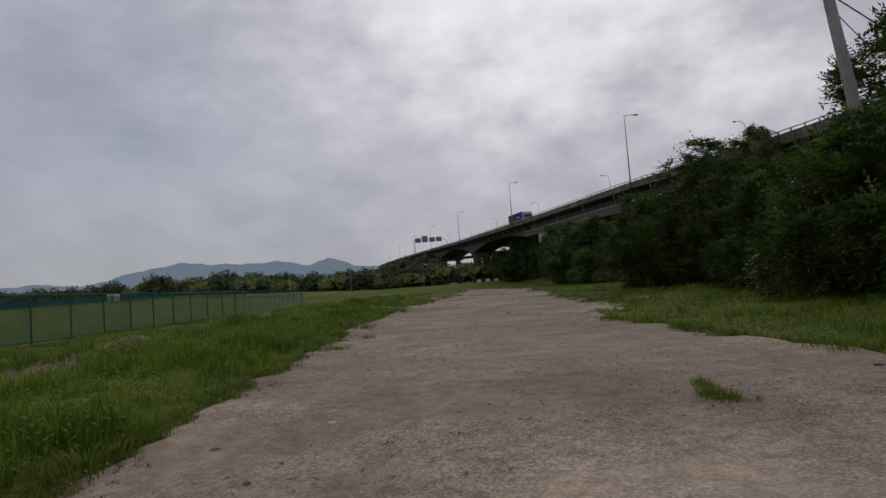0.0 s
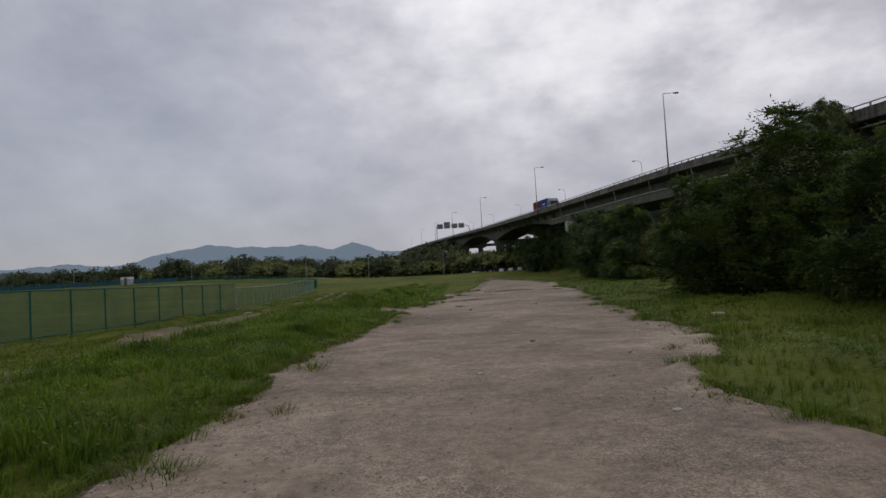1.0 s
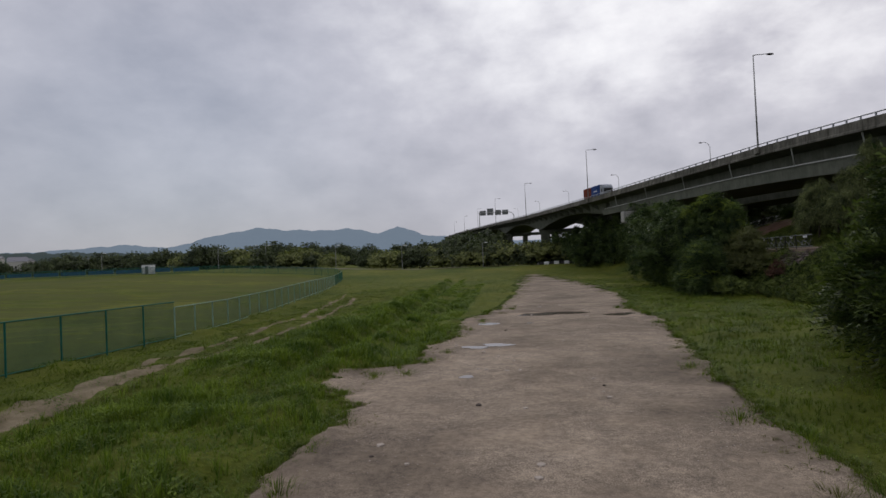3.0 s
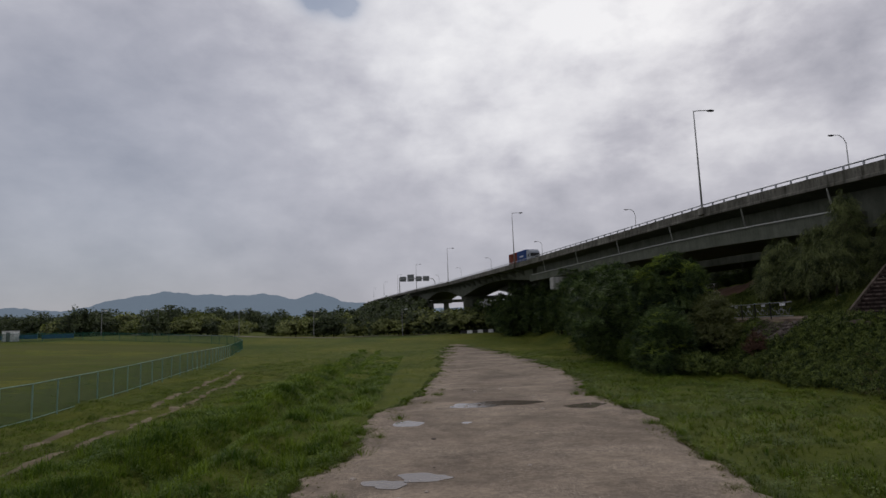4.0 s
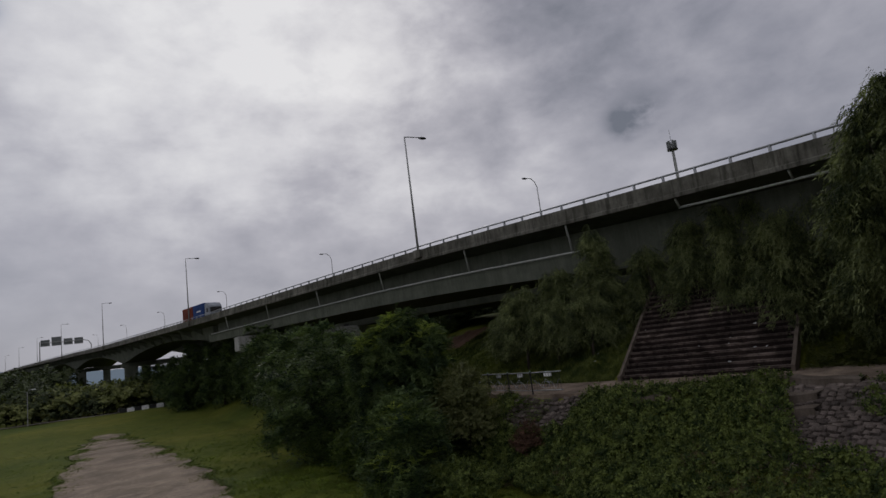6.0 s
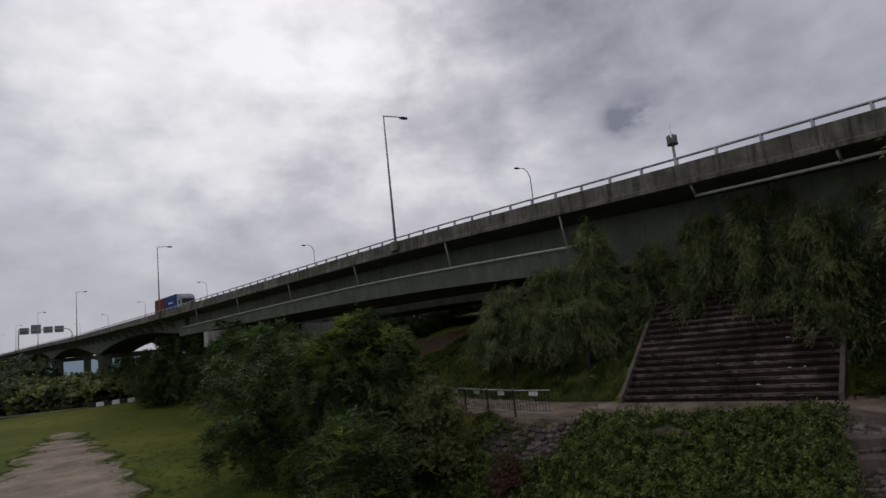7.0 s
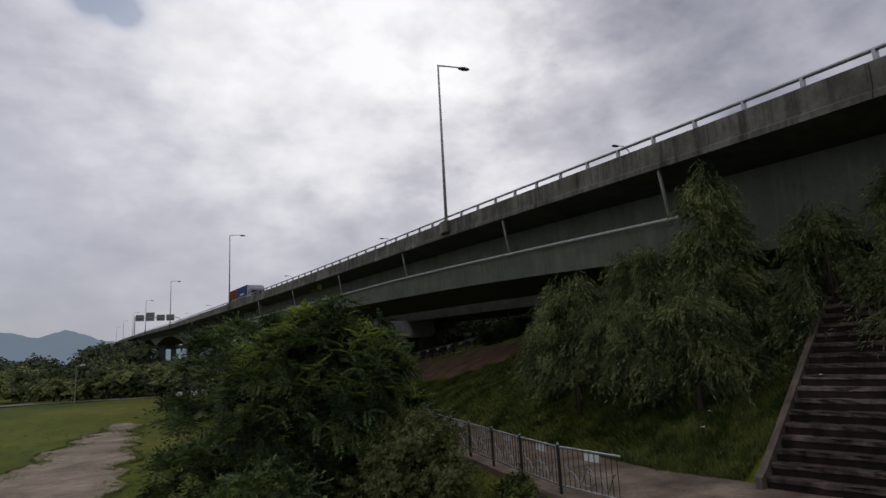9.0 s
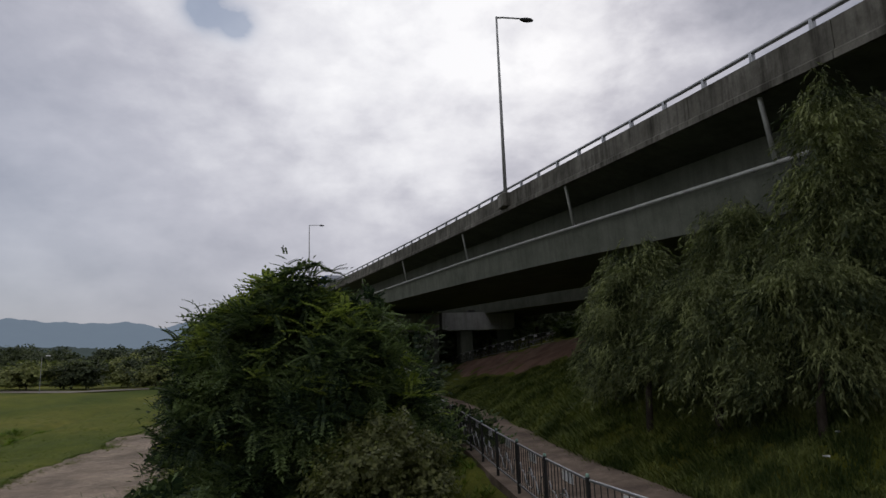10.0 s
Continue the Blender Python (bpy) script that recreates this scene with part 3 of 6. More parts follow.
# ---- promenade on the bank ----
def promenade():
    ys = axis_steps([(20, 110, 0.5)])
    u = np.linspace(0, 1, 9)
    c = bank_crest(ys)
    gx = c[:, None] + 0.15 + u[None] * (np.interp(ys, [58, 70], [3.3, 2.5])[:, None] + 0.15 * smooth_noise(ys, ys * 0.3, 2)[:, None])
    gy = np.repeat(ys[:, None], 9, 1)
    gz = crest_height(ys)[:, None] + 0.10 + 0.18 * u[None] + 0 * gx
    v = np.stack([gx.ravel(), gy.ravel(), gz.ravel()], -1)
    i = (np.arange(len(ys) - 1)[:, None] * 9 + np.arange(8)[None]).ravel()
    top = mesh_arrays("promenade", v, np.stack([i, i + 1, i + 10, i + 9], -1), M_PATH)
    put("promenade", top, label="grey-brown concrete promenade along the bank", category="promenade", kind="structure")
    e = np.concatenate([np.stack([c + dx, ys, crest_height(ys) + dz], -1) for dx, dz in ((-0.12, -0.5), (-0.12, 0.13), (0.16, 0.13), (0.16, -0.1))])
    n = len(ys)
    f = [(k * n + i, k * n + i + 1, (k + 1) * n + i + 1, (k + 1) * n + i) for k in range(3) for i in range(n - 1)]
    put("kerb", mesh_arrays("kerb", e, f, M_PATH), label="low concrete kerb edging the promenade", category="kerb", kind="structure")


promenade()


# ---- bridge ----
BR_Y = [-40, 20, 51, 60, 67, 75.5, 85, 107, 144, 207, 260, 339, 480, 720]
BR_Z = [8.6, 11.25, 12.93, 13.42, 13.9, 14.5, 14.95, 15.4, 15.75, 17.0, 18.7, 21.2, 25.6, 31.5]
BR_X = [33.0, 32.4, 31.95, 31.8, 31.6, 31.25, 30.6, 27.5, 20.6, 10.1, 1.8, -9.4, -30, -65]


def bx(y):
    y = np.asarray(y, float)
    return sum(np.interp(y + d, BR_Y, BR_X) for d in (-10, -5, 0, 5, 10)) / 5


def bz(y):
    """Height of the handrail."""
    y = np.asarray(y, float)
    return sum(np.interp(y + d, BR_Y, BR_Z) for d in (-9, -4.5, 0, 4.5, 9)) / 5


def sweep(name, profile, ys, material, closed=True, smooth=False, depth=None):
    """A cross-section (offset to the east, height under the rail) run along the bridge. depth scales marked heights."""
    n, k = len(ys), len(profile)
    v = np.zeros((n, k, 3))
    for j, (o, dz) in enumerate(profile):
        v[:, j, 0], v[:, j, 1] = bx(ys) + o, ys
        v[:, j, 2] = bz(ys) + (depth(ys) if dz == "D" else dz)
    f = []
    for i in range(n - 1):
        for j in range(k if closed else k - 1):
            a, b = i * k + j, i * k + (j + 1) % k
            f.append((a, a + k, b + k, b))
    me = mesh_arrays(name, v.reshape(-1, 3), f, material, smooth)
    if closed:
        bm = bmesh.new()
        bm.from_mesh(me)
        bm.verts.ensure_lookup_table()
        bm.faces.new([bm.verts[j] for j in range(k)])
        bm.faces.new([bm.verts[(n - 1) * k + j] for j in reversed(range(k))])
        bm.to_mesh(me)
        bm.free()
    return me


def near_depth(y):
    return np.interp(y, [-40, 60, 80, 100, 140], [-4.4, -4.4, -4.4, -4.35, -4.4])


def far_depth(y):
    piers = np.array([200, 264, 330, 400, 475, 550, 640, 730.0])
    d = np.abs(np.asarray(y, float)[:, None] - piers[None]).min(1)
    return -2.7 - 2.6 * np.clip(1 - d / 30, 0, 1) ** 1.7 - 1.4 * np.clip((158 - np.asarray(y)) / 18, 0, 1)


def bridge(off, width, name, label, detailed):
    r = root(name, (0, 0, 0), label, "bridge", "road bridge carriageways")
    near, far = np.arange(-30, 141, 3.0), np.arange(141, 721, 5.0)
    allys = np.concatenate([near, far])
    w = width

    def P(pname, prof, ys, m, lab="", **kw):
        put(pname, sweep(pname, [(o + off, z) for o, z in prof], ys, m, **kw), r, lab)

    P("deck", [(0.32, -1.05), (w - 0.32, -1.05), (w - 0.05, -1.34), (w - 2.4, -1.72), (2.4, -1.72), (0.05, -1.34)], allys, M_GIRDER)
    lower, upper = np.concatenate([[66.3], near[near > 67]]), np.concatenate([near[near < 66], [66.3]])
    P("web", [(2.0, -1.70), (w - 2.0, -1.70), (w - 2.0, -3.3), (2.0, -3.3)], lower, M_GIRDER, "recessed upper web of the girder")
    P("girder", [(0.55, -3.22), (w - 0.55, -3.22), (w - 0.62, "D"), (0.62, "D")], lower, M_GIRDER, "grey concrete box girder", depth=lambda y: near_depth(y) - (0 if detailed else 0.4))
    P("girder", [(2.0, -1.70), (w - 2.0, -1.70), (w - 2.0, "D"), (2.0, "D")], upper, M_GIRDER, "deep grey concrete box girder", depth=lambda y: near_depth(y) - (0 if detailed else 0.4))
    P("girder", [(2.2, -1.76), (w - 2.2, -1.76), (w - 2.6, "D"), (2.6, "D")], far, M_GIRDER, "haunched grey concrete girder", depth=far_depth)
    wall = [(0.0, -0.38), (0.30, -0.38), (0.34, -1.06), (0.30, -1.33), (-0.07, -1.33), (-0.07, -1.15), (0.0, -1.09)]
    if detailed:
        for y0 in np.arange(-30, 230, 5.0):
            P("parapet_panel", wall, np.array([y0 + 0.012, y0 + 2.5, y0 + 4.988]), M_PARAPET)
        P("parapet_panel", wall, np.arange(230, 720, 8.0), M_PARAPET)
    else:
        P("parapet_panel", wall, allys, M_PARAPET)
    P("parapet_panel", [(w - o, z) for o, z in wall], allys, M_PARAPET)
    ring = [(0.07 * math.cos(a), -0.07 + 0.055 * math.sin(a)) for a in np.linspace(0, 2 * math.pi, 8, endpoint=False)]
    P("handrail", [(0.15 + o, z) for o, z in ring], np.concatenate([np.arange(-30, 200, 2.0), np.arange(200, 720, 8.0)]), M_GALV, "tubular steel handrail", smooth=True)
    P("handrail", [(w - 0.15 + o, z) for o, z in ring], allys, M_GALV, "tubular steel handrail", smooth=True)
    if detailed:
        bm = bmesh.new()
        bm_box(bm, (-0.07, -0.05, -0.41), (0.07, 0.05, -0.07), 0.01)
        bm_box(bm, (-0.10, -0.10, -0.41), (0.10, 0.10, -0.38))
        post = bpy.data.meshes.new("rail_post")
        bm.to_mesh(post)
        bm.free()
        post.materials.append(M_GALV)
        for y in np.concatenate([np.arange(20.0, 200, 1.9), np.arange(200, 420, 3.8)]):
            put("rail_post", post, r, at=(float(bx(y)) + off + 0.15, y, float(bz(y))))
    return r


road_bridge = bridge(0.0, 12.0, "road_bridge", "long weathered grey concrete road bridge on piers", True)
bridge(15.6, 11.0, "road_bridge", "second parallel grey concrete road bridge carriageway", False)

# drain pipes along the near girder
PIPE_Z = lambda y: bz(y) - np.interp(y, [34, 50, 59.9, 60.1, 67, 79, 93, 106, 140], [1.7, 1.75, 1.82, 3.02, 3.08, 3.12, 3.05, 3.1, 3.3])


def girder_pipes():
    def run(ys):
        return polytube([(float(bx(y)) + 0.45, y, float(PIPE_Z(y))) for y in ys], [0.065] * len(ys), 8)

    part("drain_main", run(np.concatenate([[66.2], np.arange(68.6, 139, 4.0)])), M_PIPE, road_bridge, "long grey drain pipe")
    part("drain_main", run(np.append(np.arange(31.5, 58.0, 4.0), 59.5)), M_PIPE, road_bridge, "long grey drain pipe")
    for y in (35.0, 44.5, 53.6, 59.4, 67.4, 78.3, 91.2, 104, 117, 130):
        x, z = float(bx(y)), float(bz(y))
        part("downpipe", polytube([(x + 0.14, y, z - 1.33), (x + 0.14, y, z - 1.42), (x + 0.42, y + 0.05, float(PIPE_Z(y)) + 0.04)], [0.065, 0.065, 0.065], 8), M_PIPE, road_bridge, "short grey down pipe")


girder_pipes()

for y in np.arange(146, 330, 5.5):
    x, z = float(bx(y)), float(bz(y))
    bm = bmesh.new()
    vs = [bm.verts.new((x + o, y + s, z + dz)) for s in (-0.14, 0.14) for o, dz in ((0.25, -1.42), (2.3, -1.82), (2.5, -2.9), (0.25, -1.55))]
    bm.faces.new(vs[3::-1]), bm.faces.new(vs[4:])
    for i in range(4):
        bm.faces.new((vs[i], vs[(i + 1) % 4], vs[4 + (i + 1) % 4], vs[4 + i]))
    part("bracket", bm, M_GIRDER, road_bridge)


def pier(y, near):
    x, z = float(bx(y)), float(bz(y))
    r = root("bridge_pier", (x, y, 0), "grey concrete bridge pier on the riverbank", "bridge pier", "bridge piers")
    bot = float((near_depth if near else far_depth)(np.array([y]))[0]) + z
    for o in (0.0, 11.9 if near else 14.2):
        g = float(height(x + o + 6, y)) - 1.0
        if near:
            e = 11.0 if o == 0.0 else 8.2
            for c in (1.6, e - 1.6):
                part("column", box((o + c, -0.9, g), (o + c + 1.6, 0.9, bot - 2.2), 0.15), M_GIRDER, r)
            bm = bmesh.new()
            vs = [bm.verts.new((o + a, s, c)) for s in (-1.3, 1.3) for a, c in ((-0.6, bot - 0.25), (e, bot - 0.25), (e, bot - 2.1), (e - 0.4, bot - 2.3), (0.0, bot - 2.3), (-0.6, bot - 2.1))]
            bm.faces.new(vs[5::-1]), bm.faces.new(vs[6:])
            for i in range(6):
                bm.faces.new((vs[i], vs[(i + 1) % 6], vs[6 + (i + 1) % 6], vs[6 + i]))
            part("pier_cap", bm, M_CAP, r, "concrete pier cap with the light on it put into its pale colour")
            for dx in (3.2, e - 2.2):
                part("bearing", box((o + dx - 0.4, -0.5, bot - 0.27), (o + dx + 0.4, 0.5, bot + 0.05)), M_DARKMETAL, r)
        else:
            if o == 0.0:
                part("column", box((2.7, -1.3, g - 1), (5.4, 1.3, bot - 0.6), 0.2), M_GIRDER, r)
                part("crosshead", box((2.2, -1.2, bot - 0.9), (25.0, 1.2, bot + 0.2), 0.1), M_GIRDER, r)
            else:
                part("column", box((21.0, -1.3, g - 1), (23.6, 1.3, bot - 0.6), 0.2), M_GIRDER, r)


put("abutment", mesh_arrays("abutment", [(float(bx(y)) + o, y, z) for y in (-30.0, 62.5) for o in (4.2, 25.0) for z in (0.0, float(bz(y)) - 4.3)], [(0, 1, 5, 4), (2, 6, 7, 3), (4, 5, 7, 6), (0, 2, 3, 1), (1, 3, 7, 5)], M_GIRDER),
    label="plain grey concrete abutment wall under the bridge", category="abutment", kind="structure")
pier(125.0, True)
for y in (200, 264, 330, 400, 475):
    pier(float(y), False)


# ---- stairs up the bank ----
STAIR_Y0, STAIR_Y1, STAIR_X = 53.9, 61.7, 30.1
STAIR_TURN = radians(17)


def stairs():
    r = root("concrete_stairs", (STAIR_X, STAIR_Y0, 3.45), "wide dark weathered concrete steps up the bank", "stairs", turn=STAIR_TURN)
    rng = random.Random(4)
    rise, tread, L = 0.245, 0.305, STAIR_Y1 - STAIR_Y0
    for i in range(19):
        x0, z0 = i * tread, i * rise
        bm = bmesh.new()
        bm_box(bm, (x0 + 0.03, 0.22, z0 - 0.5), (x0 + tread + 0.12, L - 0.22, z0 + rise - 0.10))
        step = part("step", bm, M_STEP, r, "step with the riser's shade put into its dark colour")
        bm = bmesh.new()
        bm_box(bm, (x0, 0.22, z0 + rise - 0.10), (x0 + tread + 0.06, L - 0.22, z0 + rise), 0.012)
        bmesh.ops.subdivide_edges(bm, edges=[e for e in bm.edges if e.calc_length() > 3], cuts=30)
        for v in bm.verts:
            chip = rng.uniform(0.03, 0.09) if rng.random() < 0.16 else 0.0
            v.co.z += rng.uniform(-0.008, 0.005) - 0.4 * chip
            v.co.x += rng.uniform(-0.012, 0.02) + chip
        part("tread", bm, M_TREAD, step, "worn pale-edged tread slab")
    for y in (0.06, L - 0.2):
        bm = bmesh.new()
        n = 19
        vs = [bm.verts.new((a, y + s, c)) for s in (0, 0.15) for a, c in ((-0.15, -0.4), (n * tread, n * rise - 0.5), (n * tread, n * rise + 0.1), (0.1, 0.36), (-0.15, 0.24))]
        bm.faces.new(vs[4::-1]), bm.faces.new(vs[5:])
        for i in range(5):
            bm.faces.new((vs[i], vs[(i + 1) % 5], vs[5 + (i + 1) % 5], vs[5 + i]))
        part("side_wall", bm, M_SIDEWALL, r, "sloping concrete side wall")


stairs()


# bare soil under the bridge
put("bare_soil", strip_mesh("bare_soil", np.arange(84.5, 122, 0.5), lambda y: np.interp(y, [84, 87, 92, 110, 122], [37.2, 34.6, 33.6, 34.4, 36.5]) + 0.5 * smooth_noise(y, y * 0.6, 1), lambda y: np.interp(y, [84, 92, 122], [38.0, 38.3, 38.0]) + 0.2 * smooth_noise(y * 0.8, y, 3), 24, 0.06, M_REDSOIL, 0.05),
    label="bare reddish soil slope under the bridge", category="soil", kind="structure")

# worn path on the rise beyond the bridge
PX, PW = np.arange(46, 68, 1.0), np.array([-1.3, -0.5, 0.5, 1.3])
put("footpath", mesh_arrays("footpath", [(x, 125 + w, float(height(x, 125 + w)) + 0.07 - 0.06 * (abs(w) > 1)) for x in PX for w in PW], [(4 * i + k, 4 * i + k + 4, 4 * i + k + 5, 4 * i + k + 1) for i in range(len(PX) - 1) for k in range(3)], M_ROAD),
    label="pale worn footpath on the rise beyond the bridge", category="footpath", kind="structure")

# ---- street lamps ----
def street_lamp(x, y, z, tall, arm, side, label):
    r = root("street_lamp", (x, y, z), label, "street lamp", "street lamps on the bridge")
    part("pole", polytube([(0, 0, -0.3), (0, 0, tall * 0.5), (0, 0, tall - (0 if side > 0 else 0.95))], [0.105, 0.08, 0.055], 8), M_LAMP, r)
    bow = 0.0 if side > 0 else 1.0
    part("arm", polytube([(0, 0, tall - 0.06 - bow), (side * arm * 0.2, 0, tall - 0.02 - 0.35 * bow), (side * arm * 0.55, 0, tall), (side * arm, 0, tall + 0.02)], [0.05, 0.048, 0.045, 0.04], 6), M_LAMP, r)
    bm = bmesh.new()
    bmesh.ops.create_uvsphere(bm, u_segments=10, v_segments=6, radius=1.0, matrix=Matrix.Translation((side * (arm + 0.32), 0, tall - 0.03)) @ Matrix.Diagonal((0.42, 0.17, 0.12, 1)))
    part("lamp_head", bm, M_DARKMETAL, r, "dark lamp head")
    bm = bmesh.new()
    bm_box(bm, (-0.32, -0.45, -1.12), (0.25, 0.45, -0.38), 0.04)
    part("bracket", bm, M_PARAPET, r, "concrete lamp bracket")
    return r


for y in (84.3, 144.5, 207, 272, 345, 430, 530):
    street_lamp(float(bx(y)) - 0.02, y, float(bz(y)), 9.75, 1.45, 1, "tall grey street lamp on the bridge parapet")
for y in (96.6, 147, 200, 255, 310, 370):
    street_lamp(float(bx(y)) + 26.2, y, float(bz(y)), 10.2, 1.5, -1, "grey street lamp on the far parapet")


# ---- road sign gantry, seen from the back ----
def sign_gantry():
    y = 339.0
    x, z = float(bx(y)), float(bz(y))
    r = root("sign_gantry", (x, y, z), "road sign gantry with grey panel backs on the bridge", "sign gantry")
    part("post", tube((0.3, 0, -0.6), (0.3, 0, 7.6), 0.22, 0.18), M_LAMP, r)
    part("post", polytube([(18.5, 0, -0.6), (18.5, 0, 5.0), (17.6, 0, 6.6), (15.8, 0, 7.1)], [0.22, 0.2, 0.18, 0.16]), M_LAMP, r)
    part("beam", tube((0.3, 0, 7.1), (16, 0, 7.1), 0.16), M_LAMP, r)
    for i, (dx, w, h) in enumerate(((0.6, 3.2, 2.6), (4.4, 3.4, 3.6), (8.6, 3.2, 2.6), (12.4, 3.2, 2.6))):
        part("sign_panel", box((dx, 0.16, 7.0 - h / 2 + (0.5 if i == 1 else 0)), (dx + w, 0.28, 7.0 + h / 2 + (0.5 if i == 1 else 0)), 0.03), M_SIGNBACK, r, "grey back of a road sign")


sign_gantry()


# ---- container lorry on the bridge ----
def lorry():
    y0, y1 = 142.4, 156.5
    a = math.atan2(float(bx(y1) - bx(y0)), y1 - y0)
    pitch = math.atan2(float(bz(y1) - bz(y0)), y1 - y0)
    r = root("container_lorry", (float(bx(y0)) + 3.4, y0, float(bz(y0)) - 1.15), "lorry with a blue and a red container on the bridge", "lorry")
    r.rotation_euler = (pitch, 0, -a)
    r.scale = (0.88, 0.86, 0.88)

    def ribbed(y0, y1, m, lab):
        bm = box((-1.22, y0, 1.35), (1.22, y1, 3.95), 0.03)
        k = np.arange(y0 + 0.25, y1 - 0.2, 0.42)
        for q in k:
            for s in (-1, 1):
                bm_box(bm, (s * 1.22, q, 1.5), (s * 1.255, q + 0.2, 3.82))
        return part("container", bm, m, r, lab)

    ribbed(2.9, 8.9, M_TRUCKBLUE, "blue corrugated container")
    ribbed(9.3, 15.3, M_TRUCKRED, "rust-red corrugated container")
    part("white_lettering", box((-1.275, 4.4, 2.5), (-1.262, 6.9, 2.75)), M_WHITE, r, "pale bar of unreadable lettering")
    part("chassis", box((-1.1, 0.2, 0.95), (1.1, 15.4, 1.33), 0.03), M_DARKMETAL, r)
    bm = bmesh.new()
    vs = [bm.verts.new((s, c, d)) for s in (-1.2, 1.2) for c, d in ((2.5, 0.6), (0.1, 0.6), (0.0, 1.9), (0.35, 3.2), (1.2, 3.75), (2.4, 3.75))]
    bm.faces.new(vs[5::-1]), bm.faces.new(vs[6:])
    for i in range(6):
        bm.faces.new((vs[i], vs[(i + 1) % 6], vs[6 + (i + 1) % 6], vs[6 + i]))
    bmesh.ops.recalc_face_normals(bm, faces=bm.faces)
    bmesh.ops.bevel(bm, geom=bm.edges[:], offset=0.06, segments=2, affect="EDGES")
    part("cab", bm, M_CAB, r, "grey-blue cab")
    part("windscreen", box((-1.0, 0.02, 2.0), (1.0, 0.2, 2.9), 0.02), M_BLACK, r)
    part("side_window", box((-1.215, 0.6, 2.05), (-1.19, 1.5, 2.8), 0.01), M_BLACK, r)
    for y in (1.2, 4.2, 5.3, 12.0, 13.2, 14.4):
        for s in (-1, 1):
            part("wheel", tube((s * 0.85, y, 0.5), (s * 1.2, y, 0.5), 0.5, sides=16), M_TYRE, r)


lorry()


# ---- fence round the field ----
def fence_run(a, b, tall, mat_post, mat_net, gap, label, side_posts=True):
    r = root("field_fence", (*a, 0), label, "fence", "field fence sections")
    d = Vector((b[0] - a[0], b[1] - a[1], 0))
    n = max(1, round(d.length / gap))
    g0, g1 = float(height(*a)), float(height(*b))
    P = lambda u, z: (d.x * u, d.y * u, g0 * (1 - u) + g1 * u + z)
    for i in range(n):
        part("post", tube(P(i / n, -0.3), P(i / n, tall), 0.038, sides=8), mat_post, r)
    part("top_rail", tube(P(0, tall), P(1, tall), 0.028, sides=6), mat_post, r)
    part("bottom_rail", tube(P(0, 0.12), P(1, 0.12), 0.022, sides=6), mat_post, r)
    nx, ny = -d.y / d.length * 0.03, d.x / d.length * 0.03
    vs = []
    cuts = 4
    for i in range(n * cuts + 1):
        u = i / (n * cuts)
        for z in (0.05, tall - 0.03):
            p = P(u, z)
            vs.append((p[0] + nx, p[1] + ny, p[2]))
    f = [(2 * i, 2 * i + 2, 2 * i + 3, 2 * i + 1) for i in range(n * cuts)]
    put("netting", mesh_arrays("netting", vs, f, mat_net), r, "fine green netting")
    return r


for i, (p, q) in enumerate(zip(FENCE, FENCE[1:])):
    if q[1] <= 48:
        fence_run(p, q, 2.05, M_GREENPAINT, M_NET, 2.6, "green steel fence with dark green netting beside the field")
    elif q[1] <= 119:
        fence_run(p, q, 1.75, M_PALEPOST, M_NETPALE, 2.6, "low pale-posted mesh fence beside the field")
    elif q[1] <= 152:
        fence_run(p, q, 1.75, M_GREENPAINT, M_NET, 2.4, "green netting fence curving round the field corner")
    else:
        fence_run(p, q, 1.7, M_GREENPAINT, M_NETPALE, 4.0, "green fence on the far side of the field")


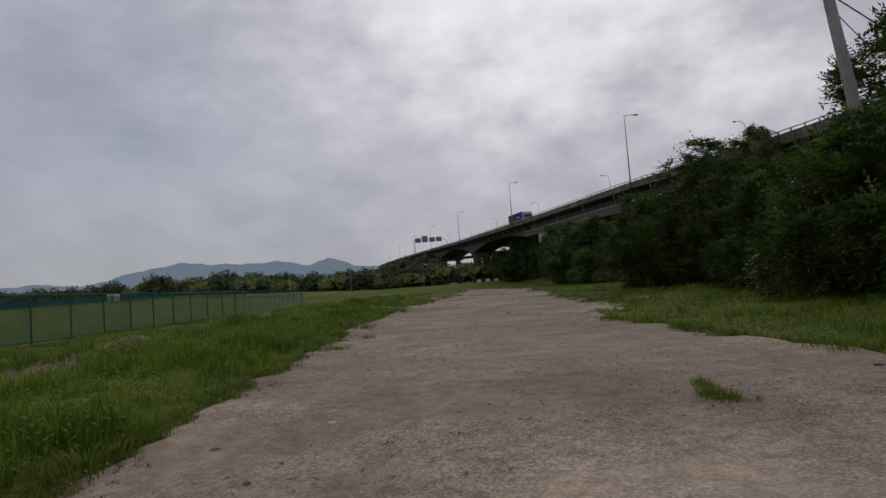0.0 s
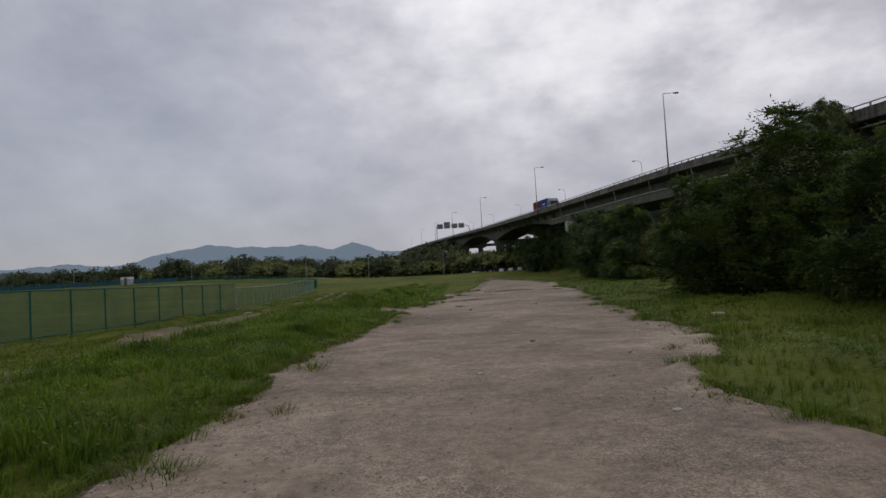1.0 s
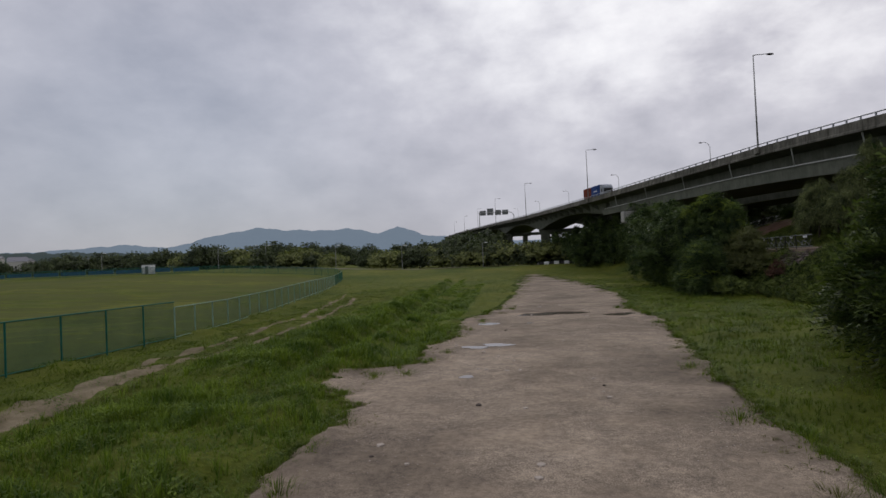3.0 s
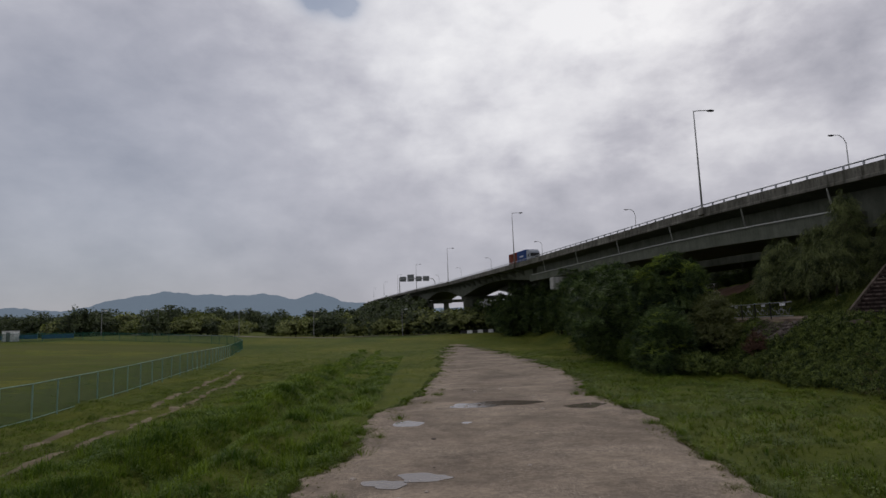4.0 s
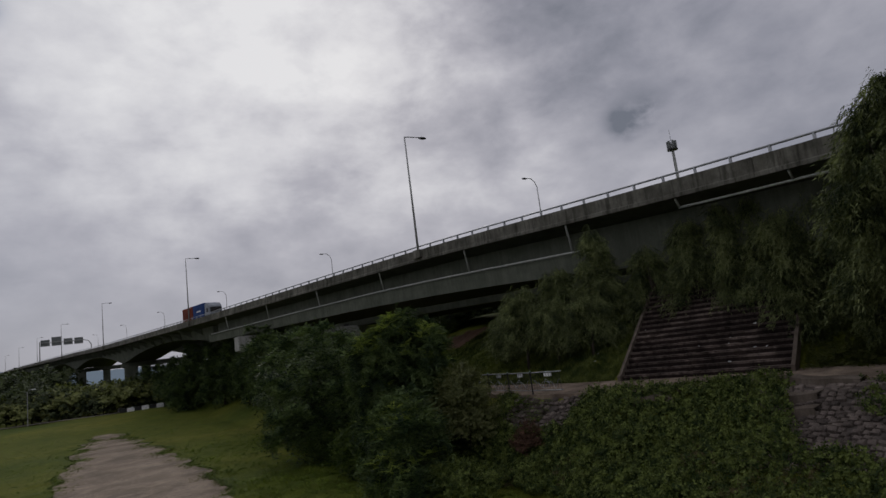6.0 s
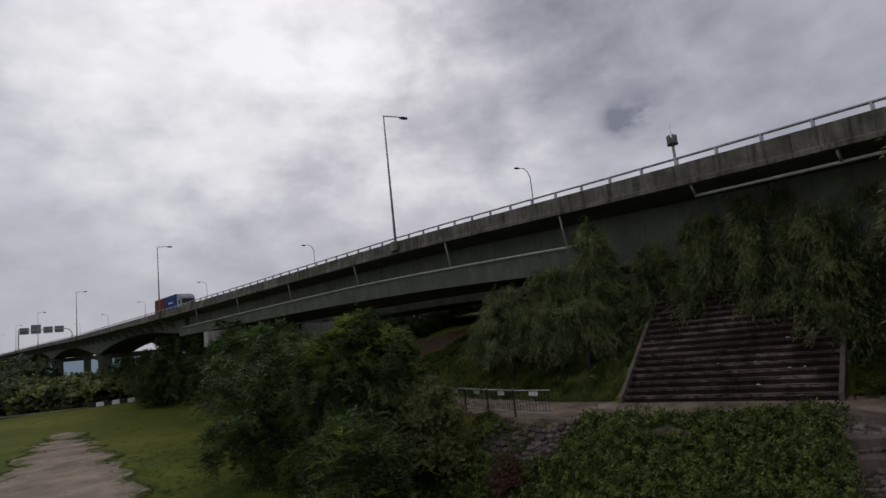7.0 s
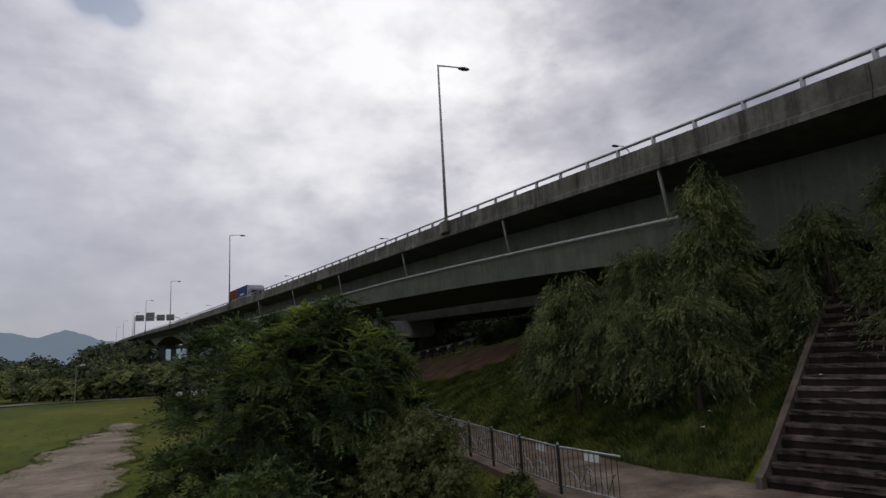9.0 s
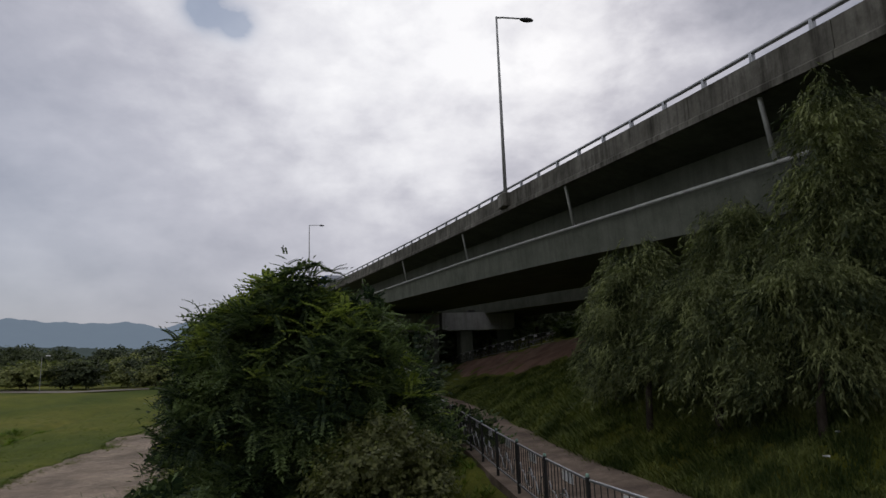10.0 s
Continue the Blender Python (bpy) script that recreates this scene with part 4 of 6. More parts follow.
# ---- railing along the promenade ----
def railing_panel(a, b):
    """One panel between two posts: rails, bars, a scrolled motif and a blank white plate."""
    a, b = Vector(a), Vector(b)
    r = root("guard_railing", a, "dark steel guard railing panel with scrolled motif and white plate", "railing", "promenade railing panels")
    d = b - a
    Q = lambda u, z: (d.x * u, d.y * u, d.z * u + z)
    part("post", box((-0.03, -0.03, -0.1), (0.03, 0.03, 1.11), 0.006), M_DARKMETAL, r)
    bm = bmesh.new()
    bmesh.ops.create_uvsphere(bm, u_segments=8, v_segments=5, radius=0.035, matrix=Matrix.Translation((0, 0, 1.13)))
    part("post_cap", bm, M_PALEPOST, r)
    part("top_rail", tube(Q(0.03, 1.07), Q(0.97, 1.07), 0.022, sides=8), M_GALV, r, "bright steel top rail")
    part("bottom_rail", tube(Q(0.03, 0.22), Q(0.97, 0.22), 0.024, sides=8), M_GALV, r)
    for k in range(1, 12):
        u = k / 12
        part("bar", tube(Q(u, 0.22), Q(u, 1.07), 0.009, sides=5), M_DARKMETAL, r)
    part("motif", polytube([Q(u, 0.55 + 0.16 * math.sin(u * 15) + 0.08 * math.sin(u * 31)) for u in np.linspace(0.1, 0.9, 26)], [0.014] * 26, 5), M_GALV, r, "wavy steel motif")
    ring = [Q(0.45 + 0.13 * math.cos(t) / max(d.length / 2, 0.5), 0.48 + 0.15 * math.sin(t)) for t in np.linspace(0, 6.28, 15)]
    part("motif", polytube(ring, [0.013] * 15, 5), M_GALV, r, "steel ring motif")
    u0, u1 = 0.42, 0.66
    bm = bmesh.new()
    n = Vector((-d.y, d.x, 0)).normalized() * 0.02
    vs = [bm.verts.new(Vector(Q(u, z)) + n * s) for s in (1, 1.6) for u, z in ((u0, 0.86), (u1, 0.86), (u1, 1.02), (u0, 1.02))]
    bm.faces.new(vs[3::-1]), bm.faces.new(vs[4:])
    for i in range(4):
        bm.faces.new((vs[i], vs[(i + 1) % 4], vs[4 + (i + 1) % 4], vs[4 + i]))
    part("plate", bm, M_WHITE, r, "small blank white plate")


ys = np.arange(61.7, 96, 2.05)
for ya, yb in zip(ys, ys[1:]):
    A, B = [(float(bank_crest(q)) + 0.02, q, float(crest_height(q)) + 0.10) for q in (ya, yb)]
    railing_panel(B, A)


# ---- leaves ----
def leaflet_pairs(n, length, width, droop):
    """A feathered compound leaf along +x: n pairs of leaflets and an end one."""
    v, f = [], []
    for i in range(n * 2 + 1):
        k = i // 2
        end = i == n * 2
        x = 1.0 if end else 0.12 + 0.82 * k / n
        s = 0 if end else (1 if i % 2 else -1)
        z = -droop * x * x
        tipx, tipy = (x + length, 0) if end else (x + length * 0.35, s * length)
        mx, my = (x + tipx) / 2, tipy / 2
        b = len(v)
        w = width / 2
        px, py = (0, w) if end else (w, -s * w * 0.35)
        v += [(x, s * 0.01, z), (mx + px, my + py, z + 0.02), (tipx, tipy, z - 0.05), (mx - px, my - py, z + 0.02)]
        f.append((b, b + 1, b + 2, b + 3))
    return np.array(v), np.array(f)


def strand(n, leaf, width, seed):
    """A hanging twig along -z with narrow leaves."""
    g = np.random.default_rng(seed)
    v, f = [], []
    for i in range(n):
        z = -(i + 0.5) / n
        a = g.uniform(0, 6.28)
        d = np.array([0.6 * math.cos(a), 0.6 * math.sin(a), -0.95]) * leaf
        w = np.array([-math.sin(a), math.cos(a), 0]) * width
        o = np.array([0.03 * math.sin(6 * z), 0.03 * math.cos(5 * z), z])
        b = len(v)
        v += [o - w + d * 0.15, o + w + d * 0.15, o + d]
        f.append((b, b + 1, b + 2))
    return np.array(v), np.array(f)


def sprig(n, leaf, width, seed):
    """A twig with broad leaves all round."""
    g = np.random.default_rng(seed)
    v, f = [], []
    for i in range(n):
        x = (i + 0.6) / n
        a = i * 2.4
        d = np.array([0.5, math.cos(a), math.sin(a)]) * leaf * g.uniform(0.8, 1.2)
        w = np.cross(d, [1, 0, 0.3])
        w = w / np.linalg.norm(w) * width
        o = np.array([x, 0, 0.06 * math.sin(4 * x)])
        b = len(v)
        v += [o, o + d * 0.5 + w, o + d, o + d * 0.5 - w]
        f.append((b, b + 1, b + 2, b + 3))
    return np.array(v), np.array(f)


LOCUST = leaflet_pairs(8, 0.23, 0.11, 0.5)
LOCUST_FAR = leaflet_pairs(4, 0.36, 0.22, 0.6)
LOCUST_LIGHT = leaflet_pairs(5, 0.33, 0.20, 0.7)
LOCUST_LIGHT = (np.delete(LOCUST_LIGHT[0], np.s_[3::4], 0), np.arange(33).reshape(11, 3))
WILLOW = strand(12, 0.23, 0.029, 1)
SPRIG = sprig(9, 0.34, 0.12, 2)
COARSE = sprig(6, 0.36, 0.15, 3)
ROUGH = sprig(5, 0.50, 0.24, 3)


def crown_mesh(name, blobs, clumps, per, kind, size, material, seed, clump_r=0.75):
    """Leaves gathered in clumps over rounded masses, thinner inside, with ragged outlines."""
    g = np.random.default_rng(seed)
    blobs = np.array(blobs, float)
    area = (blobs[:, 3] * blobs[:, 4] + blobs[:, 4] * blobs[:, 5] + blobs[:, 3] * blobs[:, 5])
    pick = g.choice(len(blobs), clumps, p=area / area.sum())
    d = g.normal(size=(clumps, 3))
    d[:, 2] = np.where(d[:, 2] < -0.3, -d[:, 2] * 0.6, d[:, 2])
    d /= np.linalg.norm(d, axis=1, keepdims=True)
    rad = 1.0 - np.abs(g.normal(0, 0.22, clumps)) + 0.06
    c = blobs[pick, :3] + d * blobs[pick, 3:] * rad[:, None]
    cr = clump_r * g.uniform(0.55, 1.25, clumps)
    q = np.repeat(np.arange(clumps), per)
    e = g.normal(size=(len(q), 3))
    e /= np.linalg.norm(e, axis=1, keepdims=True)
    e[:, 2] = np.where(e[:, 2] < -0.45, -e[:, 2], e[:, 2])
    pos = c[q] + e * (cr[q] * g.uniform(0.35, 1.0, len(q)) ** 0.6)[:, None] * np.array([1, 1, 0.75])
    out = e * 0.8 + d[q] * 0.5 + g.normal(0, 0.35, (len(q), 3))
    s = size * g.uniform(0.6, 1.25, len(q))
    t, f = {"locust": LOCUST, "sprig": SPRIG, "coarse": COARSE, "rough": ROUGH}[kind]
    out[:, 2] = out[:, 2] * 0.6 + 0.15
    rot = frames(out, 0.7, g)
    v, f = scatter(t, f, pos, rot, s)
    return mesh_arrays(name, v, f, material)


def locust_crown(blobs, boughs, rosettes, fronds, size, material, seed, shoots=(), far=False, fine=False):
    """Boughs over rounded masses; on each bough rosettes of drooping feathered leaves, with dark gaps between."""
    g = np.random.default_rng(seed)
    blobs = np.array(blobs, float)
    area = blobs[:, 3] * blobs[:, 4] + blobs[:, 4] * blobs[:, 5] + blobs[:, 3] * blobs[:, 5]
    pick = g.choice(len(blobs), boughs, p=area / area.sum())
    d = g.normal(size=(boughs, 3))
    d[:, 2] = np.where(d[:, 2] < -0.4, -d[:, 2] * 0.5, d[:, 2])
    d /= np.linalg.norm(d, axis=1, keepdims=True)
    bc = blobs[pick, :3] + d * blobs[pick, 3:] * np.where(g.random(boughs) < 0.75, g.uniform(0.84, 1.10, boughs), g.uniform(0.4, 0.84, boughs))[:, None]
    br = g.uniform(0.5, 1.0, boughs) * (1.25 if far else 1.0)
    q = np.repeat(np.arange(boughs), rosettes)
    e = g.normal(size=(len(q), 3)) * 0.75 + d[q] * 0.8 + [0, 0, 0.22]
    e /= np.linalg.norm(e, axis=1, keepdims=True)
    rc = bc[q] + e * (br[q] * g.uniform(0.35, 1.05, len(q)))[:, None] * [1, 1, 0.9]
    k = np.repeat(np.arange(len(rc)), fronds)
    a = np.tile(np.arange(fronds) * 6.283 / fronds, len(rc)) + np.repeat(g.uniform(0, 6.28, len(rc)), fronds) + g.normal(0, 0.25, len(k))
    side = np.cross(e, [0.31, 0.55, 0.2])
    side /= np.linalg.norm(side, axis=1, keepdims=True)
    turn = np.cross(e, side)
    out = side[k] * np.cos(a)[:, None] + turn[k] * np.sin(a)[:, None] + e[k] * g.uniform(0.35, 1.0, len(k))[:, None] + [0, 0, 0.25]
    pos = rc[k]
    s = size * g.uniform(0.6, 1.2, len(k))
    for x, y, z, tall in shoots:
        n = 11
        u = np.arange(n) / n
        b = np.arange(n) * 2.4 + x
        pos = np.concatenate([pos, np.stack([x + 0.12 * np.sin(3 * u + x), y + 0 * u, z + tall * u], -1)])
        out = np.concatenate([out, np.stack([np.cos(b), np.sin(b), 0.35 + 0.9 * u], -1)])
        s = np.concatenate([s, size * (0.95 - 0.35 * u)])
    # the shaded inside of the crown
    n = boughs * rosettes
    pick = g.choice(len(blobs), n, p=area / area.sum())
    d = g.normal(size=(n, 3))
    d /= np.linalg.norm(d, axis=1, keepdims=True)
    pos = np.concatenate([pos, blobs[pick, :3] + d * blobs[pick, 3:] * (0.64 * g.random(n) ** 0.5)[:, None]])
    out = np.concatenate([out, d + g.normal(0, 0.5, (n, 3))])
    s = np.concatenate([s, size * g.uniform(1.3, 1.9, n)])
    t, f = LOCUST_FAR if far else (LOCUST if fine else LOCUST_LIGHT)
    v, f = scatter(t, f, pos, frames(out, 0.35, g), s)
    return mesh_arrays("crown", v, f, material)


def young_leaves(blobs, sprays, size, seed):
    """Sprays of pale new leaves at the ends of the topmost and outermost boughs; their paleness also paints in light
    from above.
    """
    g = np.random.default_rng(seed)
    blobs = np.array(blobs, float)
    pick = g.integers(0, len(blobs), sprays)
    d = g.normal(size=(sprays, 3))
    d[:, 2] = np.abs(d[:, 2]) + 0.25
    d /= np.linalg.norm(d, axis=1, keepdims=True)
    c = blobs[pick, :3] + d * blobs[pick, 3:] * g.uniform(1.05, 1.30, sprays)[:, None]
    # only those that no other mass of the crown buries
    free = np.array([all(np.sum(((p - b[:3]) / b[3:]) ** 2) > 0.98 for b in blobs) for p in c])
    c, d = c[free], d[free]
    k = np.repeat(np.arange(len(c)), 6)
    a = np.tile(np.arange(6) * 1.047, len(c)) + np.repeat(g.uniform(0, 6.28, len(c)), 6)
    out = np.stack([np.cos(a), np.sin(a), 0.3 + 0.5 * g.random(len(k))], -1) + 0.7 * d[k]
    v, f = scatter(LOCUST[0], LOCUST[1], c[k] + g.normal(0, 0.05, (len(k), 3)), frames(out, 0.35, g), size * g.uniform(0.6, 1.15, len(k)))
    return mesh_arrays("young_leaves", v, f, M_LITYOUNG)


def willow_crown(h, w, arcs, material, seed, low=0.3, hang=1.0):
    """Arching branches from the stem, each hung with drooping strands of narrow leaves."""
    g = np.random.default_rng(seed)
    pos, lean, size = [], [], []
    lobes = g.uniform(0, 6.28, 8)
    for i in range(arcs):
        a = lobes[i % 8] + g.normal(0, 0.3)
        u = g.uniform(0, 1) ** 0.8
        z0 = h * (low + (0.93 - low) * u)
        reach = w * (1.05 - 0.72 * u ** 1.6) * g.uniform(0.55, 1.12)
        rise, drop = g.uniform(0.10, 0.24) * h, g.uniform(0.12, 0.30) * h
        for s in np.linspace(0.4, 1.0, 9):
            p = np.array([math.cos(a + 0.3 * s) * reach * s, math.sin(a + 0.3 * s) * reach * s, z0 + rise * s - drop * s * s])
            for _ in range(5):
                pos.append(p + g.normal(0, 0.15, 3))
                lean.append((-0.7 * math.cos(a) * s + g.normal(0, 0.45), -0.7 * math.sin(a) * s + g.normal(0, 0.45), 1.0))
                size.append(hang * g.uniform(0.3, 0.85))
    n = 36
    top = np.stack([0.10 * g.normal(size=n), 0.10 * g.normal(size=n), h * (0.88 + 0.17 * np.linspace(0, 1, n))], -1)
    pos = np.concatenate([np.array(pos), top])
    lean = np.concatenate([np.array(lean), np.stack([g.normal(0, 0.6, n), g.normal(0, 0.6, n), np.full(n, 0.9)], -1)])
    size = np.concatenate([np.array(size), np.linspace(0.8, 0.35, n)])
    rot = frames(lean, 3.14, g)[:, :, [1, 2, 0]]
    v, f = scatter(WILLOW[0], WILLOW[1], pos, rot, size)
    return mesh_arrays("crown", v, f, material)


def limbs_mesh(blobs, tall, girth, seed):
    g = random.Random(seed)
    bm = bmesh.new()
    top = Vector((0, 0, tall * 0.72))
    trunk = [Vector((0, 0, -0.4)), Vector((0.1, 0.05, tall * 0.2)), Vector((0.15, -0.1, tall * 0.42)), top]
    bm_polytube(bm, trunk, [girth, girth * 0.85, girth * 0.6, girth * 0.2], 8)
    for b in blobs:
        for _ in range(2):
            s = trunk[1].lerp(trunk[2], g.random())
            e = Vector(b[:3]) + Vector((g.uniform(-0.5, 0.5) * b[3], g.uniform(-0.5, 0.5) * b[4], g.uniform(0, 0.5) * b[5]))
            m = s.lerp(e, 0.5) + Vector((0, 0, 0.12 * (e - s).length))
            bm_polytube(bm, [s, m, e], [girth * 0.42, girth * 0.26, girth * 0.07], 6)
    return bm


def leafy_tree(name, at, blobs, crown, label, tall, girth, seed, category="tree", group=""):
    z = float(height(at[0], at[1])) - 0.05
    r = root(name, (at[0], at[1], z), label, category, group)
    part("trunk", limbs_mesh(blobs, tall, girth, seed), M_BARK, r)
    put("crown", crown, r)
    return r


def tree(name, at, blobs, clumps, per, kind, size, material, seed, label, tall, girth=0.16, clump_r=0.75, category="tree", group=""):
    z = float(height(at[0], at[1])) - 0.05
    r = root(name, (at[0], at[1], z), label, category, group)
    part("trunk", limbs_mesh(blobs, tall, girth, seed), M_BARK, r)
    put("crown", crown_mesh("crown", blobs, clumps, per, kind, size, material, seed, clump_r), r)
    return r


# locust thicket on the lot's far side
BIG = [(0.07, -0.43, 5.4, 1.72, 1.64, 2.2), (-1.09, 0.43, 4.4, 1.25, 1.37, 2.2), (1.3, 0.43, 4.2, 1.39, 1.51, 2.0), (0.41, 0.56, 2.6, 1.98, 1.78, 2.2), (-0.82, 0.21, 2.4, 1.32, 1.51, 1.9), (-0.48, -0.43, 7.1, 0.92, 0.82, 0.9), (-1.56, 0.14, 6.3, 0.79, 0.75, 0.9)]
big_locust = leafy_tree("locust_tree", (20.2, 68.8), BIG, locust_crown(BIG, 185, 10, 8, 0.44, M_LOCUST, 11, [(-2.4, 0.2, 6.9, 1.0), (-1.6, 0.2, 7.0, 0.8), (-0.5, -0.7, 7.7, 1.2), (0.1, -0.6, 7.6, 0.8), (0.8, -0.5, 7.2, 1.1), (1.9, 0.4, 5.9, 0.8), (-2.2, 0.4, 5.9, 0.7)], fine=True),
           "dense dark green locust tree with feathery leaves on the bank", 7.4, 0.18, 11)
put("young_leaves", young_leaves(BIG, 260, 0.46, 12), big_locust, "pale yellow-green new leaves, light on the crown top put into their colour")
for at, h, sd in (((19.0, 79.6), 8.5, 21), ((22.6, 77.0), 6.0, 22), ((22.3, 88.0), 7.6, 23), ((23.4, 97.0), 8.2, 24), ((24.2, 107), 9.4, 25), ((26.2, 120), 10.5, 26), ((27.0, 135), 11.2, 27), ((26, 149), 11.0, 28), ((24.5, 162), 10.5, 29), ((21.5, 158), 8.0, 30), ((28, 128), 10.0, 33), ((21.5, 172), 9.5, 34), ((18.5, 183), 8.2, 35)):
    k = h / 7.5
    bl = [(0, 0, 5.3 * k, 2.5, 2.7, 2.0 * k), (-0.7, 0.8, 3.2 * k, 2.9, 3.2, 2.3 * k), (0.8, -1.2, 2.4 * k, 2.6, 2.9, 2.2 * k), (-1.0, -1.5, 1.6 * k, 2.4, 2.6, 1.7 * k)]
    leafy_tree("locust_tree", at, bl, locust_crown(bl, 64, 6, 8, 0.72, M_LOCUST, sd, [(-0.5, 0, 6.6 * k, 1.0)], at[1] > 115), "dark green locust tree in a thicket beside the lot", h, 0.16, sd, group="thicket trees")
# paler shrubs before it
tree("shrub", (21.5, 65.4), [(0, 0, 2.6, 1.3, 1.3, 1.6), (0.1, 0.2, 3.6, 0.8, 0.8, 0.8), (-0.4, -0.4, 1.4, 1.4, 1.3, 1.2)], 190, 30, "sprig", 0.24, M_BUSH, 31, "grey-green shrub on the bank before the thicket", 3.2, 0.05, 0.5, "shrub")
YOUNG = [(0, 0, 2.2, 1.1, 1.1, 1.2), (0.3, 0.5, 3.0, 0.8, 0.8, 0.8), (-0.2, -0.2, 1.0, 1.4, 1.3, 0.9)]
young_locust = leafy_tree("shrub", (17.6, 64.2), YOUNG, locust_crown(YOUNG, 34, 7, 8, 0.52, M_LOCUST, 32, [(0.2, 0.4, 3.5, 0.8), (-0.5, 0, 3.0, 0.7)]), "young feathery locust shrub at the foot of the bank", 3.2, 0.06, 32, "shrub")
put("young_leaves", young_leaves(YOUNG, 60, 0.44, 13), young_locust, "pale yellow-green new leaves, light on the crown top put into their colour")
tree("shrub", (21.8, 61.2), [(0, 0, 0.5, 0.45, 0.45, 0.5), (0.1, 0, 1.0, 0.25, 0.25, 0.4)], 34, 14, "sprig", 0.22, M_DEADLEAF, 36, "withered reddish-brown bush on the stone bank", 1.3, 0.03, 0.25, "shrub")
for at, sd in (((19.0, 63.2), 37), ((19.9, 65.0), 38), ((18.6, 61.0), 39)):
    tree("shrub", at, [(0, 0, 0.5, 0.9, 0.9, 0.6)], 40, 18, "sprig", 0.26, M_IVY, sd, "low green weedy shrub on the bank", 0.8, 0.03, 0.35, "shrub", "low bank shrubs")

# low dark shrubs added to stand for the deep shade along the thicket's foot
for at, sd in (((19.4, 68.4), 61), ((18.6, 72.0), 62), ((19.0, 76.5), 63), ((19.8, 83.5), 64), ((21.0, 92.5), 65), ((20.4, 67.4), 66)):
    bl = [(0, 0, 0.7, 1.3, 1.7, 0.8), (0.5, 0.4, 1.2, 1.1, 1.3, 0.8)]
    leafy_tree("undergrowth", at, bl, locust_crown(bl, 30, 6, 7, 0.5, M_DARKSHADELEAF, sd), "dark leafy shrub added in place of shade at the foot of the thicket", 1.6, 0.05, sd, "shrub", "thicket undergrowth")

# willows on the slope under the bridge
for at, h, w, sd, n, low in (((30.5, 64.4), 6.4, 1.25, 41, 62, 0.28), ((29.4, 64.4), 3.5, 1.8, 42, 64, 0.34), ((29.1, 69.8), 4.9, 1.9, 47, 80, 0.34), ((31.2, 68.4), 4.6, 2.0, 43, 80, 0.2), ((29.3, 67.2), 3.6, 1.6, 49, 56, 0.34), ((30.0, 73.2), 3.4, 1.5, 50, 50, 0.3), ((32.5, 62.4), 4.0, 1.5, 44, 60, 0.0), ((33.5, 60.5), 4.6, 1.7, 37, 80, -0.15), ((33.9, 58.5), 5.4, 2.1, 45, 110, -0.12), ((33.8, 55.7), 5.0, 2.2, 48, 110, -0.12), ((33.9, 52.3), 5.6, 2.3, 40, 100, -0.1), ((34.5, 49.9), 5.0, 2.0, 38, 60, 0.0), ((34.5, 57.2), 5.9, 2.0, 71, 80, -0.05), ((34.3, 54.0), 5.7, 2.0, 72, 80, -0.05), ((33.0, 60.0), 4.0, 1.6, 73, 60, 0.0)):
    bl = [(0, 0, h * 0.7, w * 0.5, w * 0.5, h * 0.2), (0.3, -0.4, h * 0.5, w * 0.6, w * 0.6, h * 0.2)]
    leafy_tree("willow_tree", at, bl, willow_crown(h, w, n, M_WILLOW, sd, low), "drooping olive-green willow on the bank below the bridge", h, 0.10, sd, group="bank willows")
TALL = [(0, 0, 7.0, 1.4, 1.4, 1.4), (0.3, -0.4, 5.0, 1.8, 1.8, 1.5), (-0.4, 0.5, 8.4, 0.8, 0.8, 0.8)]
leafy_tree("willow_tree", (30.3, 49.0), TALL, willow_crown(10.4, 2.7, 200, M_WILLOW, 46, 0.26, 1.5), "tall weeping willow with long hanging strands beside the steps", 9.0, 0.18, 46, group="bank willows")

# trees beside the start of the lot, their shade put into a darker leaf colour
for at, h, w, sd in (((16.6, 36.5), 4.2, 2.2, 51), ((13.9, 31.3), 5.9, 2.3, 52), ((15.6, 27.6), 7.4, 2.6, 53), ((16.2, 21.2), 4.9, 2.5, 54), ((15.4, 15.2), 5.0, 2.6, 58), ((12.4, 11.6), 4.4, 1.7, 59), ((17.6, 16.4), 9.2, 2.4, 60), ((23.4, 40.5), 8.8, 2.3, 55), ((21.4, 30.0), 5.9, 2.6, 56), ((19.6, 21.0), 5.6, 2.6, 57)):
    bl = [(0, 0, h * 0.78, w * 0.62, w * 0.62, h * 0.2), (0.5, 0.6, h * 0.55, w * 0.9, w, h * 0.24), (-0.5, -0.7, h * 0.32, w, w * 1.1, h * 0.26), (-0.3, 0.8, h * 0.16, w, w * 1.1, h * 0.16)]
    leafy_tree("locust_tree", at, bl, locust_crown(bl, 70, 7, 8, 0.60, M_DARKSHADELEAF, sd, [(0.2, 0, h * 0.92, 0.7)]), "leafy tree crowding the edge of the lot, shade put into its leaf colour", h, 0.15, sd, group="lot edge trees")

# far belts of trees
far_rng = random.Random(7)
FAR = [(0, 0, 5.4, 3.0, 3.0, 2.4), (1.8, 0.6, 3.6, 2.8, 2.6, 2.4), (-1.9, -0.5, 3.4, 2.8, 2.6, 2.3), (0.2, -0.8, 1.5, 3.9, 3.2, 1.7)]
protos = [tree("far_tree", (-40 - 12 * k, 262), FAR, 72, 8, "rough", 1.0, M_FARLEAF, 70 + k, "rounded green tree in the riverside belt", 7.5, 0.16, 1.1, group="riverside tree belt") for k in range(5)]
